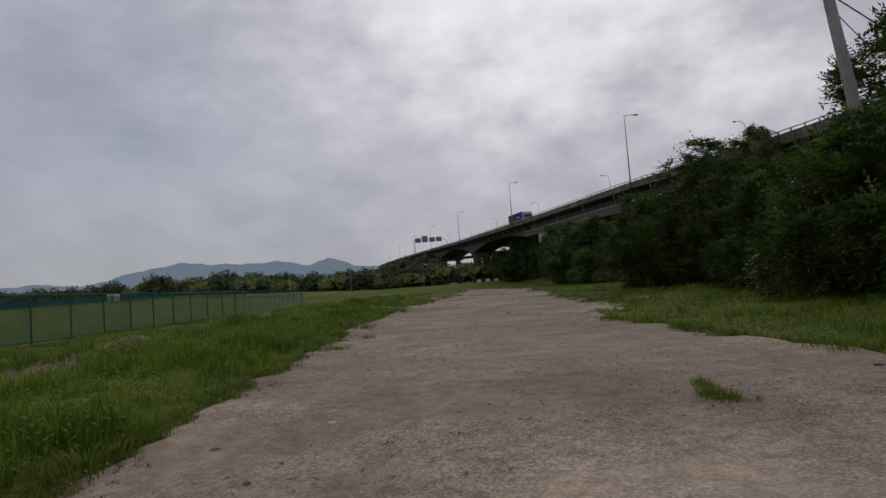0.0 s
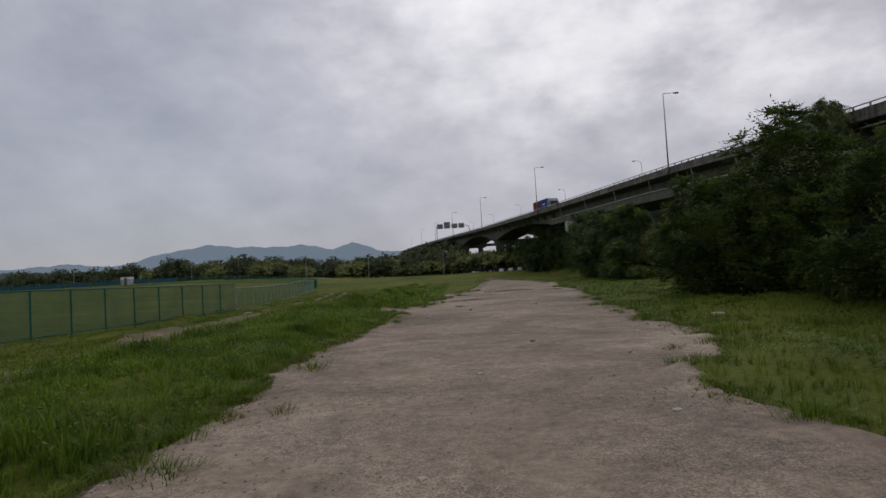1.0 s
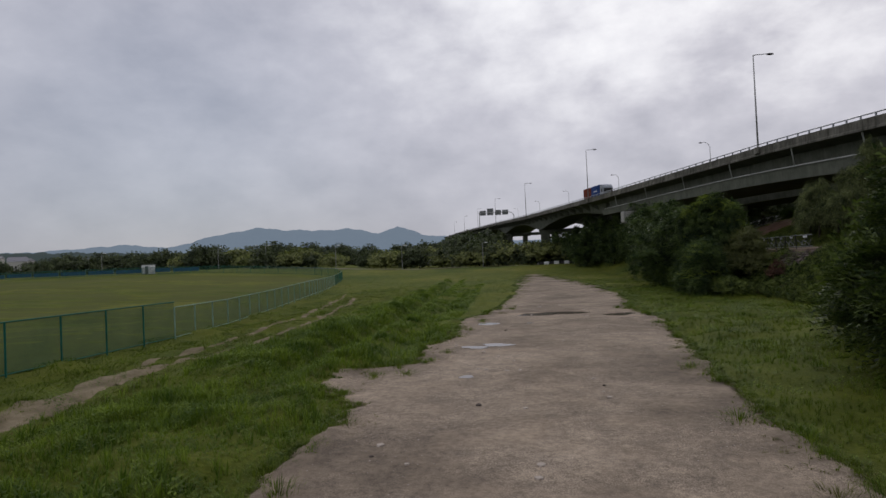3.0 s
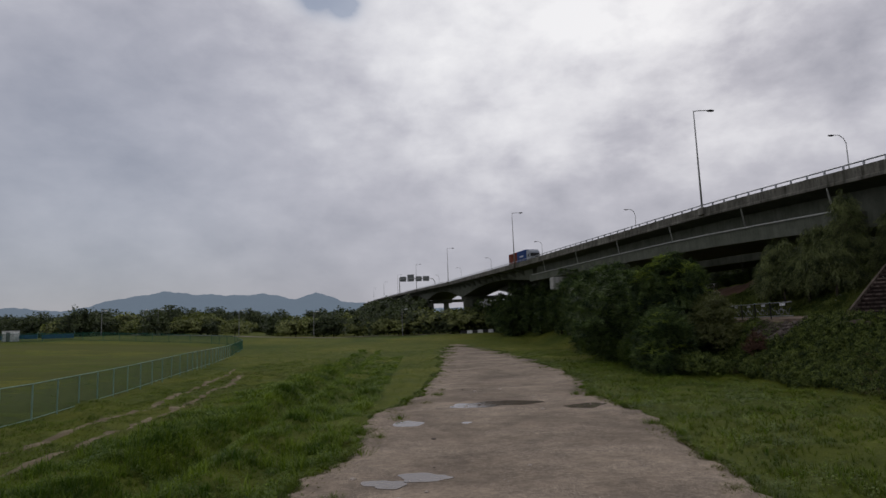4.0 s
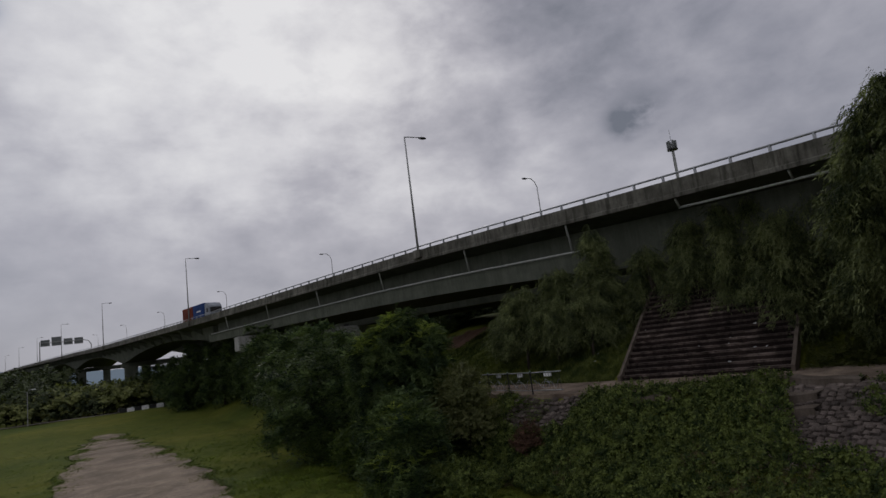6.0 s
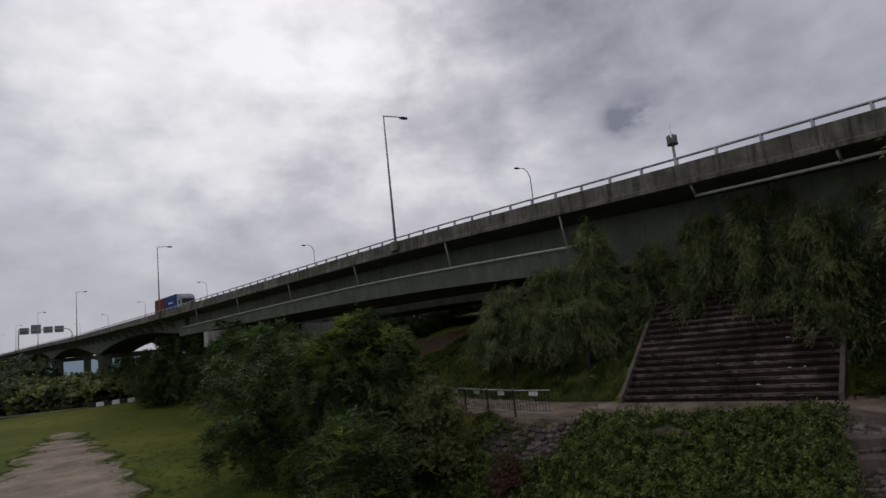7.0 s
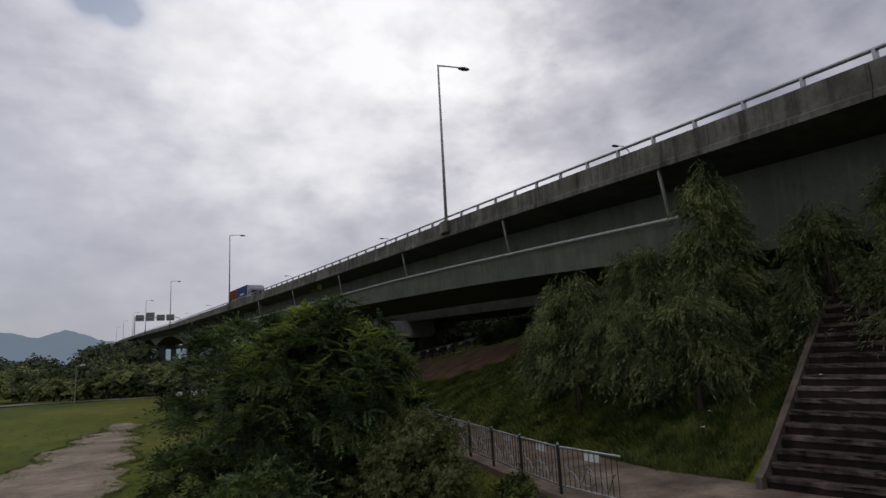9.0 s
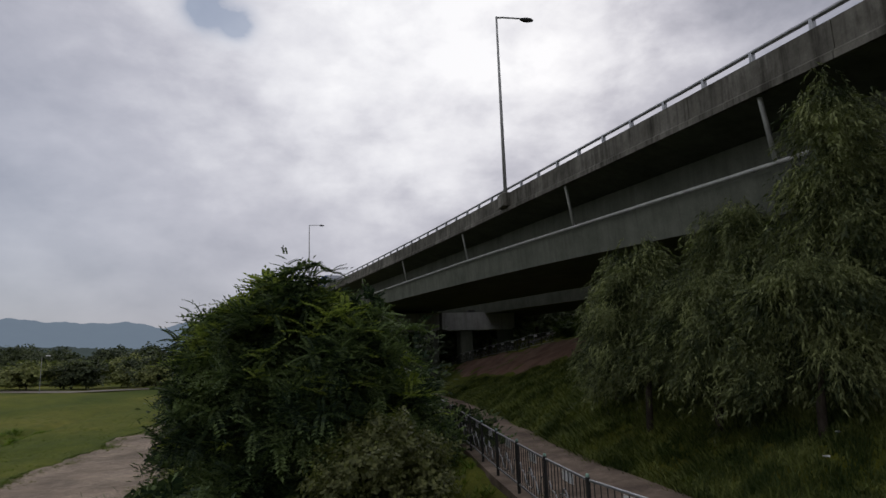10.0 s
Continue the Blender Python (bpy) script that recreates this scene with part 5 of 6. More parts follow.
yard_protos = [tree("leafy_tree", (58 + 5 * k, 98 + 9 * k), FAR, 100, 9, "coarse", 1.0, M_FARLEAF, 80 + k, "rounded green tree beyond the bridge", 7.5, 0.16, 1.1, group="trees beyond the bridge") for k in range(2)]
for i in range(85):
    x = -330 + i * 4.4 + far_rng.uniform(-2, 2)
    y = 252 + 0.00045 * (x - 20) ** 2 + far_rng.uniform(0, 40)
    if abs(x - float(bx(y)) - 13) < 12 and far_rng.random() < 0.7:
        continue
    s = far_rng.uniform(0.5, 1.5)
    t = copy_thing(protos[i % 5], pose(x, y, float(height(x, y)) - 1.9, 0, 0, far_rng.uniform(0, 360)))
    t.scale = (s * 1.45, s * 1.35, s)
for i in range(32):
    y = 150 + i * 3.5
    x = far_rng.uniform(26, 60) - 0.14 * (y - 150)
    s = far_rng.uniform(0.5, 0.95)
    t = copy_thing(protos[i % 5], pose(x, y, float(height(x, y)) - 1.9, 0, 0, far_rng.uniform(0, 360)))
    t.scale = (s * 1.1, s * 1.1, s)
for i in range(42):
    x = -60 - i * 9.0 + far_rng.uniform(-3, 3)
    y = 175 + far_rng.uniform(0, 40) + 0.10 * abs(x + 60)
    s = far_rng.uniform(0.6, 1.15)
    t = copy_thing(protos[i % 5], pose(x, y, float(height(x, y)) - 1.4, 0, 0, far_rng.uniform(0, 360)))
    t.scale = (s * 1.1, s * 1.1, s)
for i in range(30):
    y = far_rng.uniform(60, 125)
    x = float(bx(y)) + far_rng.uniform(27, 45)
    s = far_rng.uniform(0.7, 1.2)
    t = copy_thing(yard_protos[i % 2], pose(x, y, float(height(x, y)) - 1.9, 0, 0, far_rng.uniform(0, 360)))
    t.scale = (s * 1.1, s * 1.1, s)


for i in range(30):
    y = 236 + i * 10 + far_rng.uniform(-4, 4)
    x = float(bx(y)) - far_rng.uniform(1, 12)
    s = far_rng.uniform(1.1, 1.6) * (1 + (y - 236) / 500)
    t = copy_thing(protos[i % 5], pose(x, y, float(height(x, y)) - 1.0, 0, 0, far_rng.uniform(0, 360)))
    t.scale = (s * 1.2, s * 1.2, s)


# ---- hills ----
def ridge(name, dist, az0, az1, profile, base, material, label, seed):
    az = np.linspace(az0, az1, 420)
    el = np.interp(az, [p[0] for p in profile], [p[1] for p in profile])
    el = el + 0.07 * smooth_noise(az * 2.3, az * 1.1, seed) + 0.04 * smooth_noise(az * 7.1, az * 3.1, seed + 1) + (0.05 * smooth_noise(az * 23.1, az * 11.1, seed) if dist < 2000 else 0)
    a = np.radians(az)
    top = np.stack([dist * np.sin(a), dist * np.cos(a), dist * np.tan(np.radians(np.maximum(el, 0.05)))], -1)
    rows = []
    for k, u in enumerate(np.linspace(0, 1, 7)):
        d = dist - (1 - u) * 420
        rows.append(np.stack([d * np.sin(a), d * np.cos(a), base + (top[:, 2] - base) * u ** 0.8], -1))
    d = dist + 300
    rows.append(np.stack([d * np.sin(a), d * np.cos(a), np.full(len(a), base)], -1))
    v = np.concatenate(rows)
    n = len(a)
    f = [(k * n + i, k * n + i + 1, (k + 1) * n + i + 1, (k + 1) * n + i) for k in range(len(rows) - 1) for i in range(n - 1)]
    put(name, mesh_arrays(name, v, f, material, True), label=label, category="hill", kind="structure")


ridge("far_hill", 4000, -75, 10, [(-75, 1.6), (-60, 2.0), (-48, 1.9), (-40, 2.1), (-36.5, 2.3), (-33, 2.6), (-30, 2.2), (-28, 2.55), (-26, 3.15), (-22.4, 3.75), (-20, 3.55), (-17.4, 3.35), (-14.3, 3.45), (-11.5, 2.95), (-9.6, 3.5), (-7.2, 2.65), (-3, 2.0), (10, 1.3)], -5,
      haze_material("far_hill_haze", (0.05, 0.07, 0.06), 0.80, (0.185, 0.235, 0.305)), "wooded mountain ridge under cloud, blue-grey haze mixed into its surface", 1.0)
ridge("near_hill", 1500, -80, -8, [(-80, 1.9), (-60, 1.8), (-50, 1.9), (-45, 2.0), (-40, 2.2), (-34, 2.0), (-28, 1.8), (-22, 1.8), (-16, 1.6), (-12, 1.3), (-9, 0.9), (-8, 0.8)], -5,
      haze_material("near_hill_haze", (0.035, 0.05, 0.035), 0.45, (0.06, 0.08, 0.09)), "low dark wooded hill beyond the field", 3.0)

# ---- grass, weeds and creeper ----
def blade_tuft(n, seed, spread=0.10, bend=0.45, width=0.02):
    g = np.random.default_rng(seed)
    v, f = [], []
    for i in range(n):
        a = g.uniform(0, 6.28)
        o = np.array([math.cos(a), math.sin(a), 0]) * spread * g.uniform(0, 1)
        d = np.array([math.cos(a), math.sin(a), 0]) * bend * g.uniform(0.3, 1.1)
        h = g.uniform(0.55, 1.0)
        w = np.array([-math.sin(a), math.cos(a), 0]) * width
        b = len(v)
        m = o + d * 0.3 + np.array([0, 0, h * 0.6])
        t = o + d + np.array([0, 0, h * (1 - 0.3 * np.linalg.norm(d))])
        v += [o - w, o + w, m + w * 0.8, m - w * 0.8, t]
        f += [(b, b + 1, b + 2, b + 3), (b + 3, b + 2, b + 4, b + 4)]
    return np.array(v), np.array(f)


def turf(name, n, area, keep, tall, material, seed, template, label, size=None):
    """Tufts strewn over an area of the plan where keep() leaves them."""
    g = np.random.default_rng(seed)
    x = g.uniform(area[0], area[1], n)
    y = area[2] + (area[3] - area[2]) * g.uniform(0, 1, n) ** 1.25
    k = keep(x, y, g)
    x, y = x[k], y[k]
    h = tall(x, y) * g.uniform(0.6, 1.3, len(x))
    pos = np.stack([x, y, height(x, y) - 0.02], -1)
    a = g.uniform(0, 6.28, len(x))
    c, s, o, l = np.cos(a), np.sin(a), 0 * a, 0 * a + 1
    rot = np.stack([np.stack([c, -s, o], -1), np.stack([s, c, o], -1), np.stack([o, o, l], -1)], 1)
    wide = np.maximum(h, 0.16) * (1 + y / 60)
    size = np.stack([wide, wide, h], -1)
    close = (y < 46) | ((x > 20) & (y < 66)) | (template is CLOVER)
    v, f = scatter(template[0], template[1], pos[close], rot[close], size[close])
    tri = f[:, 2] == f[:, 3]
    faces = np.concatenate([f[~tri][:, [0, 1, 2]], f[~tri][:, [0, 2, 3]], f[tri][:, :3]])
    v2, f2 = scatter(TUFT_FAR[0], TUFT_FAR[1], pos[~close], rot[~close], size[~close])
    me = mesh_arrays(name, np.concatenate([v, v2]), np.concatenate([faces, f2 + len(v)]), material)
    return put(name, me, label=label, category="grass", kind="stuff")


TUFT = blade_tuft(7, 1)
TUFT_LOW = blade_tuft(7, 2, 0.3, 0.7, 0.03)
TUFT_FAR = blade_tuft(6, 3, 0.12, 0.5, 0.035)
TUFT_FAR = (TUFT_FAR[0].reshape(6, 5, 3)[:, [0, 1, 4]].reshape(-1, 3), np.arange(18).reshape(6, 3))
CLOVER = sprig(9, 0.20, 0.052, 19)
CLOVER = (CLOVER[0][:, [2, 1, 0]] * np.array([1, 1, 0.9]), CLOVER[1])
WEED = sprig(8, 0.30, 0.075, 9)
WEED = (WEED[0][:, [2, 1, 0]] * np.array([1, 1, 0.9]), WEED[1])


def patchy(x, y, s):
    return smooth_noise(x * 0.8, y * 0.6, s) * 0.6 + smooth_noise(x * 2.1, y * 1.7, s + 3) * 0.4


def on_track(x, y):
    t = track_line(y)
    one = np.abs(x - t + 0.2) < 0.9 * np.interp(y, [0, 28, 45, 110], [1.35, 1.3, 0.75, 0.45])
    two = np.abs(np.abs(x - t + 0.2) - np.interp(y, [33, 42], [0.2, 0.95])) < 0.28 + 0.14 * smooth_noise(y * 1.7, x * 2.0, 3)
    return np.where(y < 36, one, two)


turf("grass", 54000, (-9.5, -0.5, -4, 105), lambda x, y, g: (x < lot_left(y) - 0.05) & (x > -8.6 + 0.9 * patchy(x, y, 2)) & (g.random(len(x)) < np.interp(y, [40, 105], [1, 0.15])) & ~(on_track(x, y) & (g.random(len(x)) < 0.85)),
     lambda x, y: np.interp(x, [-17, -12, -9, -6, -3], [0.14, 0.10, 0.17, 0.25, 0.20]) * (1 + 0.85 * patchy(x * 1.2, y * 1.1, 1)), M_LUSH, 1, TUFT, "lush green grass beside the gravel lot")
turf("grass", 36000, (3.8, 20, -1, 105), lambda x, y, g: (x > lot_right(y) + 0.05) & (g.random(len(x)) < np.interp(y, [50, 105], [1, 0.15])) & (x < bank_toe(y) + 1.0), lambda x, y: 0.18 * (1 + 0.7 * patchy(x * 1.2, y * 1.1, 2)), M_BLADE, 2, TUFT, "green grass between the lot and the bank")


turf("grass", 44000, (-17, -7.0, -2, 105), lambda x, y, g: (x < -7.6 + 0.9 * patchy(x, y, 2)) & (g.random(len(x)) < np.interp(y, [40, 105], [1, 0.15])) & ~(on_track(x, y) & (patchy(x * 1.5, y * 0.7, 4.4) > -0.22) & (g.random(len(x)) < 0.93)),
     lambda x, y: 0.13 * (1 + 0.8 * patchy(x * 1.2, y * 1.1, 8)), M_BLADE, 7, TUFT, "shorter yellow-green grass beside the dirt track")
turf("grass", 15000, (-15, -5.5, 4, 100), lambda x, y, g: (np.abs(x - track_line(y) + 0.2) < 1.9 + 0.5 * patchy(x, y, 4)) & (patchy(x * 1.4, y * 0.9, 6.1) > -0.35) & ~(on_track(x, y) & (g.random(len(x)) < 0.8)), lambda x, y: 0.12 * (1 + 0.6 * patchy(x, y, 8)), M_DRYBLADE, 17, TUFT, "worn straw-coloured grass along the dirt track")
turf("grass_clumps", 9000, (-8.6, -1.2, -3, 75), lambda x, y, g: (x < lot_left(y) - 0.2) & (patchy(x * 1.3, y * 1.1, 3.3) > 0.28), lambda x, y: 0.42 + 0 * x, M_LUSH, 15, TUFT, "tall dark green clumps of grass")


turf("grass_clumps", 9000, (-13, -3.5, 40, 125), lambda x, y, g: (np.abs(np.abs(x - ditch_line(y)) - 1.15) < 0.55 + 0.5 * patchy(x, y, 7.7)) & (x < lot_left(y) - 0.3), lambda x, y: 0.30 * (1 + 0.6 * patchy(x, y, 9.1)), M_LUSH, 16, TUFT, "tall lush grass along the shallow drain")
turf("grass_clumps", 14000, (-9.2, -1.2, -3, 60), lambda x, y, g: (x < lot_left(y) - 0.15) & (patchy(x * 2.7, y * 2.3, 2.1) > 0.22), lambda x, y: 0.30 + 0.10 * patchy(x, y, 4), M_LUSH, 26, TUFT, "small lush mounds of grass beside the lot")
turf("grass_clumps", 9000, (4.5, 18, 0, 60), lambda x, y, g: (x > lot_right(y) + 0.2) & (x < bank_toe(y)) & (patchy(x * 2.3, y * 1.9, 6.4) > 0.30), lambda x, y: 0.26 + 0.08 * patchy(x, y, 4), M_LUSH, 27, TUFT, "small lush mounds of grass before the bank")
turf("clover", 26000, (4.0, 20.5, -1, 80), lambda x, y, g: (x > lot_right(y) + 0.02) & (x < bank_toe(y) + 0.6) & (patchy(x * 1.6, y * 1.3, 5.5) > -0.15), lambda x, y: 0.17 * (1 + 0.8 * patchy(x * 1.6, y * 1.3, 5.5)), M_LUSH, 21, CLOVER, "leafy green ground cover between lot and bank")
turf("clover", 20000, (-9.0, -0.2, -4, 75), lambda x, y, g: (x < lot_left(y) - 0.05) & (patchy(x * 1.4, y * 1.1, 8.5) > 0.0), lambda x, y: 0.19 * (1 + 0.8 * patchy(x * 1.4, y * 1.1, 8.5)), M_LUSH, 22, CLOVER, "leafy green mounds of weeds beside the lot")


def fringe(n, material, seed, tall, reach, label):
    """Sparse blades creeping from the turf onto the gravel along both edges of the lot."""
    g = np.random.default_rng(seed)
    y = -4 + 142 * g.random(n) ** 1.15
    side = g.random(n) < 0.5
    off = np.abs(g.normal(0, reach, n)) * (1 + 0.9 * patchy(y * 1.3, y * 0.9 + 9 * side, 4)) - 0.06
    off = off * np.interp(y, [0, 70, 110, 138], [1, 1.3, 3.5, 5])
    x = np.where(side, lot_left(y) + off, lot_right(y) - off)
    h = tall * g.uniform(0.4, 1.2, n)
    a = g.uniform(0, 6.28, n)
    c, s, o = np.cos(a), np.sin(a), 0 * a
    rot = np.stack([np.stack([c, -s, o], -1), np.stack([s, c, o], -1), np.stack([o, o, o + 1], -1)], 1)
    wide = np.maximum(h, 0.12) * (1 + y / 60)
    v, f = scatter(TUFT_LOW[0], TUFT_LOW[1], np.stack([x, y, np.full(n, 0.02)], -1), rot, np.stack([wide, wide, h], -1))
    tri = f[:, 2] == f[:, 3]
    faces = np.concatenate([f[~tri][:, [0, 1, 2]], f[~tri][:, [0, 2, 3]], f[tri][:, :3]])
    put("grass", mesh_arrays("grass", v, faces, material), label=label, category="grass", kind="stuff")


fringe(12000, M_DRYBLADE, 3, 0.08, 0.28, "thin dry grass creeping onto the gravel edge")
fringe(14000, M_BLADE, 5, 0.15, 0.13, "green grass spilling over the gravel edge")
turf("weeds", 6000, (-12, -1.0, -3, 48), lambda x, y, g: (x < lot_left(y) - 0.15) & (patchy(x, y, 5) + 0.3 * (x > -7) > 0.05), lambda x, y: 0.26 * (1 + 0.3 * patchy(x, y, 6)), M_WEED, 4, CLOVER, "leafy dark green weeds in the grass")
turf("grass", 16000, (-30, 24, 60, 160), lambda x, y, g: (g.random(len(x)) < np.interp(y, [60, 90, 160], [0.2, 1, 0.3])) & ((x < lot_left(y)) | (x > lot_right(y))) & (x < bank_toe(y)), lambda x, y: 0 * x + 0.16, M_BLADE, 6, TUFT, "green grass towards the end of the lot")


def creeper(name, n, seed, material, where, size, label):
    g = np.random.default_rng(seed)
    y = g.uniform(34, 66, n)
    u = g.uniform(0.05, 1.0, n)
    toe, crest = bank_toe(y), bank_crest(y)
    x = toe + u * (crest - toe)
    bare = ((y < 49.0 + 4.0 * u + 0.5 * patchy(x * 1.5, y, 3)) & (u > 0.42 + 0.10 * patchy(x, y * 1.3, 7)) & ((patchy(x * 1.6, y * 1.9, 7) > -0.45) | (g.random(n) < 0.5))) | ((y > 60.2) & (y < 64.6) & (u > 0.60) & (patchy(x, y, 9) > -0.6)) | ((u > 0.70) & (y > 50.5) & (y < 58.8) & (np.abs((u * 9) % 1 - 0.5) < 0.13) & (smooth_noise(y * 0.9, u * 4, 2) > 0.1))
    k = ~bare & where(x, y, g)
    x, y, u = x[k], y[k], u[k]
    lump = 0.22 + 0.28 * patchy(x * 1.4, y * 1.4, 4)
    z = height(x, y) + np.maximum(lump, 0.03) * g.uniform(0.2, 1.3, len(x))
    slope = np.stack([-0.5 + g.normal(0, 0.5, len(x)), g.normal(0, 0.6, len(x)), 0.35 + g.normal(0, 0.3, len(x))], -1)
    v, f = scatter(SPRIG[0], SPRIG[1], np.stack([x, y, z], -1), frames(slope, 1.2, g), g.uniform(*size, len(x)))
    put(name, mesh_arrays(name, v, f, material), label=label, category="creeper", kind="stuff")


def withered(x, y):
    return patchy(x * 0.9, y * 0.8, 12) > 0.38


creeper("creeper", 38000, 8, M_IVY, lambda x, y, g: ~withered(x, y) | (g.random(len(x)) < 0.6), (0.16, 0.36), "dense green creeper covering the stone bank")
creeper("dry_creeper", 12000, 18, M_DRYIVY, lambda x, y, g: withered(x, y), (0.12, 0.28), "withered brown creeper patches on the bank")


# low concrete ledges showing through the creeper
def bank_ledge(y0, y1, u):
    ys = np.arange(y0, y1 + 0.01, 0.4)
    rows = []
    for dx, dz in ((-0.22, -0.1), (-0.22, 0.26), (0.22, 0.32), (0.22, -0.1)):
        x = bank_toe(ys) + u * (bank_crest(ys) - bank_toe(ys)) + dx + 0.03 * smooth_noise(ys * 3, ys, u)
        rows.append(np.stack([x, ys, height(x - dx, ys) + dz + 0.02 * smooth_noise(ys * 4, ys * 2, u)], -1))
    n = len(ys)
    f = [(k * n + i, k * n + i + 1, (k + 1) * n + i + 1, (k + 1) * n + i) for k in range(3) for i in range(n - 1)]
    put("bank_ledge", mesh_arrays("bank_ledge", np.concatenate(rows), f, M_SIDEWALL), label="narrow concrete ledge half hidden by creeper", category="ledge", group="bank ledges", kind="structure")


for y0, y1, u in ((56.3, 59.2, 0.955), (56.2, 58.8, 0.85), (51.4, 54.0, 0.83), (51.2, 53.2, 0.74), (50.6, 53.4, 0.955)):
    bank_ledge(y0, y1, u)


def slope_grass():
    turf("grass", 70000, (26.0, 38, 62.0, 104), lambda x, y, g: (x > bank_crest(y) + np.interp(y, [61, 64, 69], [3.3, 2.7, 2.0]) + 0.45 * smooth_noise(y * 1.2, y * 0.7, 5)) & ((y < 84) | (x < np.interp(y, [84, 87, 92], [37.0, 34.4, 33.4]))), lambda x, y: 0.24 * (1 + 0.5 * patchy(x, y, 3)), M_SLOPE, 11, TUFT, "rough grass on the slope above the promenade")
    turf("grass", 7000, (24.3, 28, 63, 92), lambda x, y, g: (x > bank_crest(y) + 0.1) & (x < bank_crest(y) + 0.7 + 0.4 * smooth_noise(y * 1.1, y * 0.4, 2)), lambda x, y: 0.16 + 0 * x, M_LUSH, 14, TUFT, "grass creeping over the path edge by the railing")
    turf("grass", 9000, (15, 26, 62, 100), lambda x, y, g: (x > bank_toe(y) - 0.5) & (x < bank_crest(y) - 0.3), lambda x, y: 0.26 * (1 + 0.4 * patchy(x, y, 3)), M_WEED, 12, WEED, "weeds on the bank below the railing")
    turf("weeds", 22000, (30.2, 38, 38, 56.0), lambda x, y, g: (x > bank_crest(y) + 2.9) & (y < 53.8 + 0.3 * (x - 30.1)), lambda x, y: 0.30 * (1 + 0.5 * patchy(x, y, 3)), M_BUSH, 13, WEED, "weeds on the slope beside the steps")


slope_grass()


# ---- puddles ----
def puddle(cx, cy, rx, ry, seed, label="shallow muddy puddle lying on the gravel"):
    n = 40
    a = np.linspace(0, 2 * math.pi, n, endpoint=False)
    r = 1 + 0.22 * np.sin(2 * a + seed) + 0.13 * np.sin(3 * a + 2 * seed) + 0.07 * np.sin(7 * a + seed)
    bm = bmesh.new()
    vs = [bm.verts.new((rx * q * math.cos(t), ry * q * math.sin(t), 0)) for t, q in zip(a, r)]
    bm.faces.new(vs)
    ex = bmesh.ops.extrude_face_region(bm, geom=bm.faces[:])
    bmesh.ops.translate(bm, verts=[v for v in ex["geom"] if isinstance(v, bmesh.types.BMVert)], vec=(0, 0, -0.03))
    bmesh.ops.recalc_face_normals(bm, faces=bm.faces)
    me = bpy.data.meshes.new("puddle")
    bm.to_mesh(me)
    bm.free()
    me.materials.append(M_WATER)
    put("puddle", me, label=label, category="puddle", at=(cx, cy, 0.041))


puddle(5.1, 53.5, 1.75, 1.2, 1.0)
puddle(2.5, 48.6, 1.4, 1.2, 2.2)
puddle(1.0, 39.8, 0.5, 0.4, 3.0)
puddle(1.9, 40.3, 0.7, 0.4, 4.0)
puddle(1.0, 33.6, 0.26, 0.2, 5.0)
puddle(8.9, 51.7, 0.9, 0.7, 6.0, "dark shallow puddle at the gravel edge")


# ---- riverside bushes before the bridge piers ----
bush_rng = random.Random(19)
light_protos = [tree("riverside_bush", (-18 - 14 * k, 216), [(0, 0, 2.6, 2.6, 2.6, 1.8), (1.8, 0.4, 1.9, 2.2, 2.0, 1.5), (-1.7, -0.4, 1.7, 2.3, 2.1, 1.4)], 62, 8, "rough", 0.85, M_LIGHTBUSH, 90 + k,
                     "pale green bush beside the riverside road", 3.5, 0.1, 0.9, "bush", "riverside bushes") for k in range(2)]
for i in range(84):
    x = bush_rng.uniform(-95, 22)
    y = bush_rng.uniform(183, 224) + 0.0004 * (x - 20) ** 2
    if i < 22:
        x, y = -8 + i * 1.3, bush_rng.uniform(181.5, 185)
    s = bush_rng.uniform(0.5, 1.35) if i % 3 else bush_rng.uniform(0.4, 0.75)
    if i < 22:
        s = bush_rng.uniform(0.9, 1.35) if i % 3 else bush_rng.uniform(0.6, 0.9)
    t = copy_thing(light_protos[i % 2] if i % 3 else protos[i % 5], pose(x, y, float(height(x, y)) - 0.4, 0, 0, bush_rng.uniform(0, 360)))
    t.scale = (s * 1.35, s * 1.35, s)


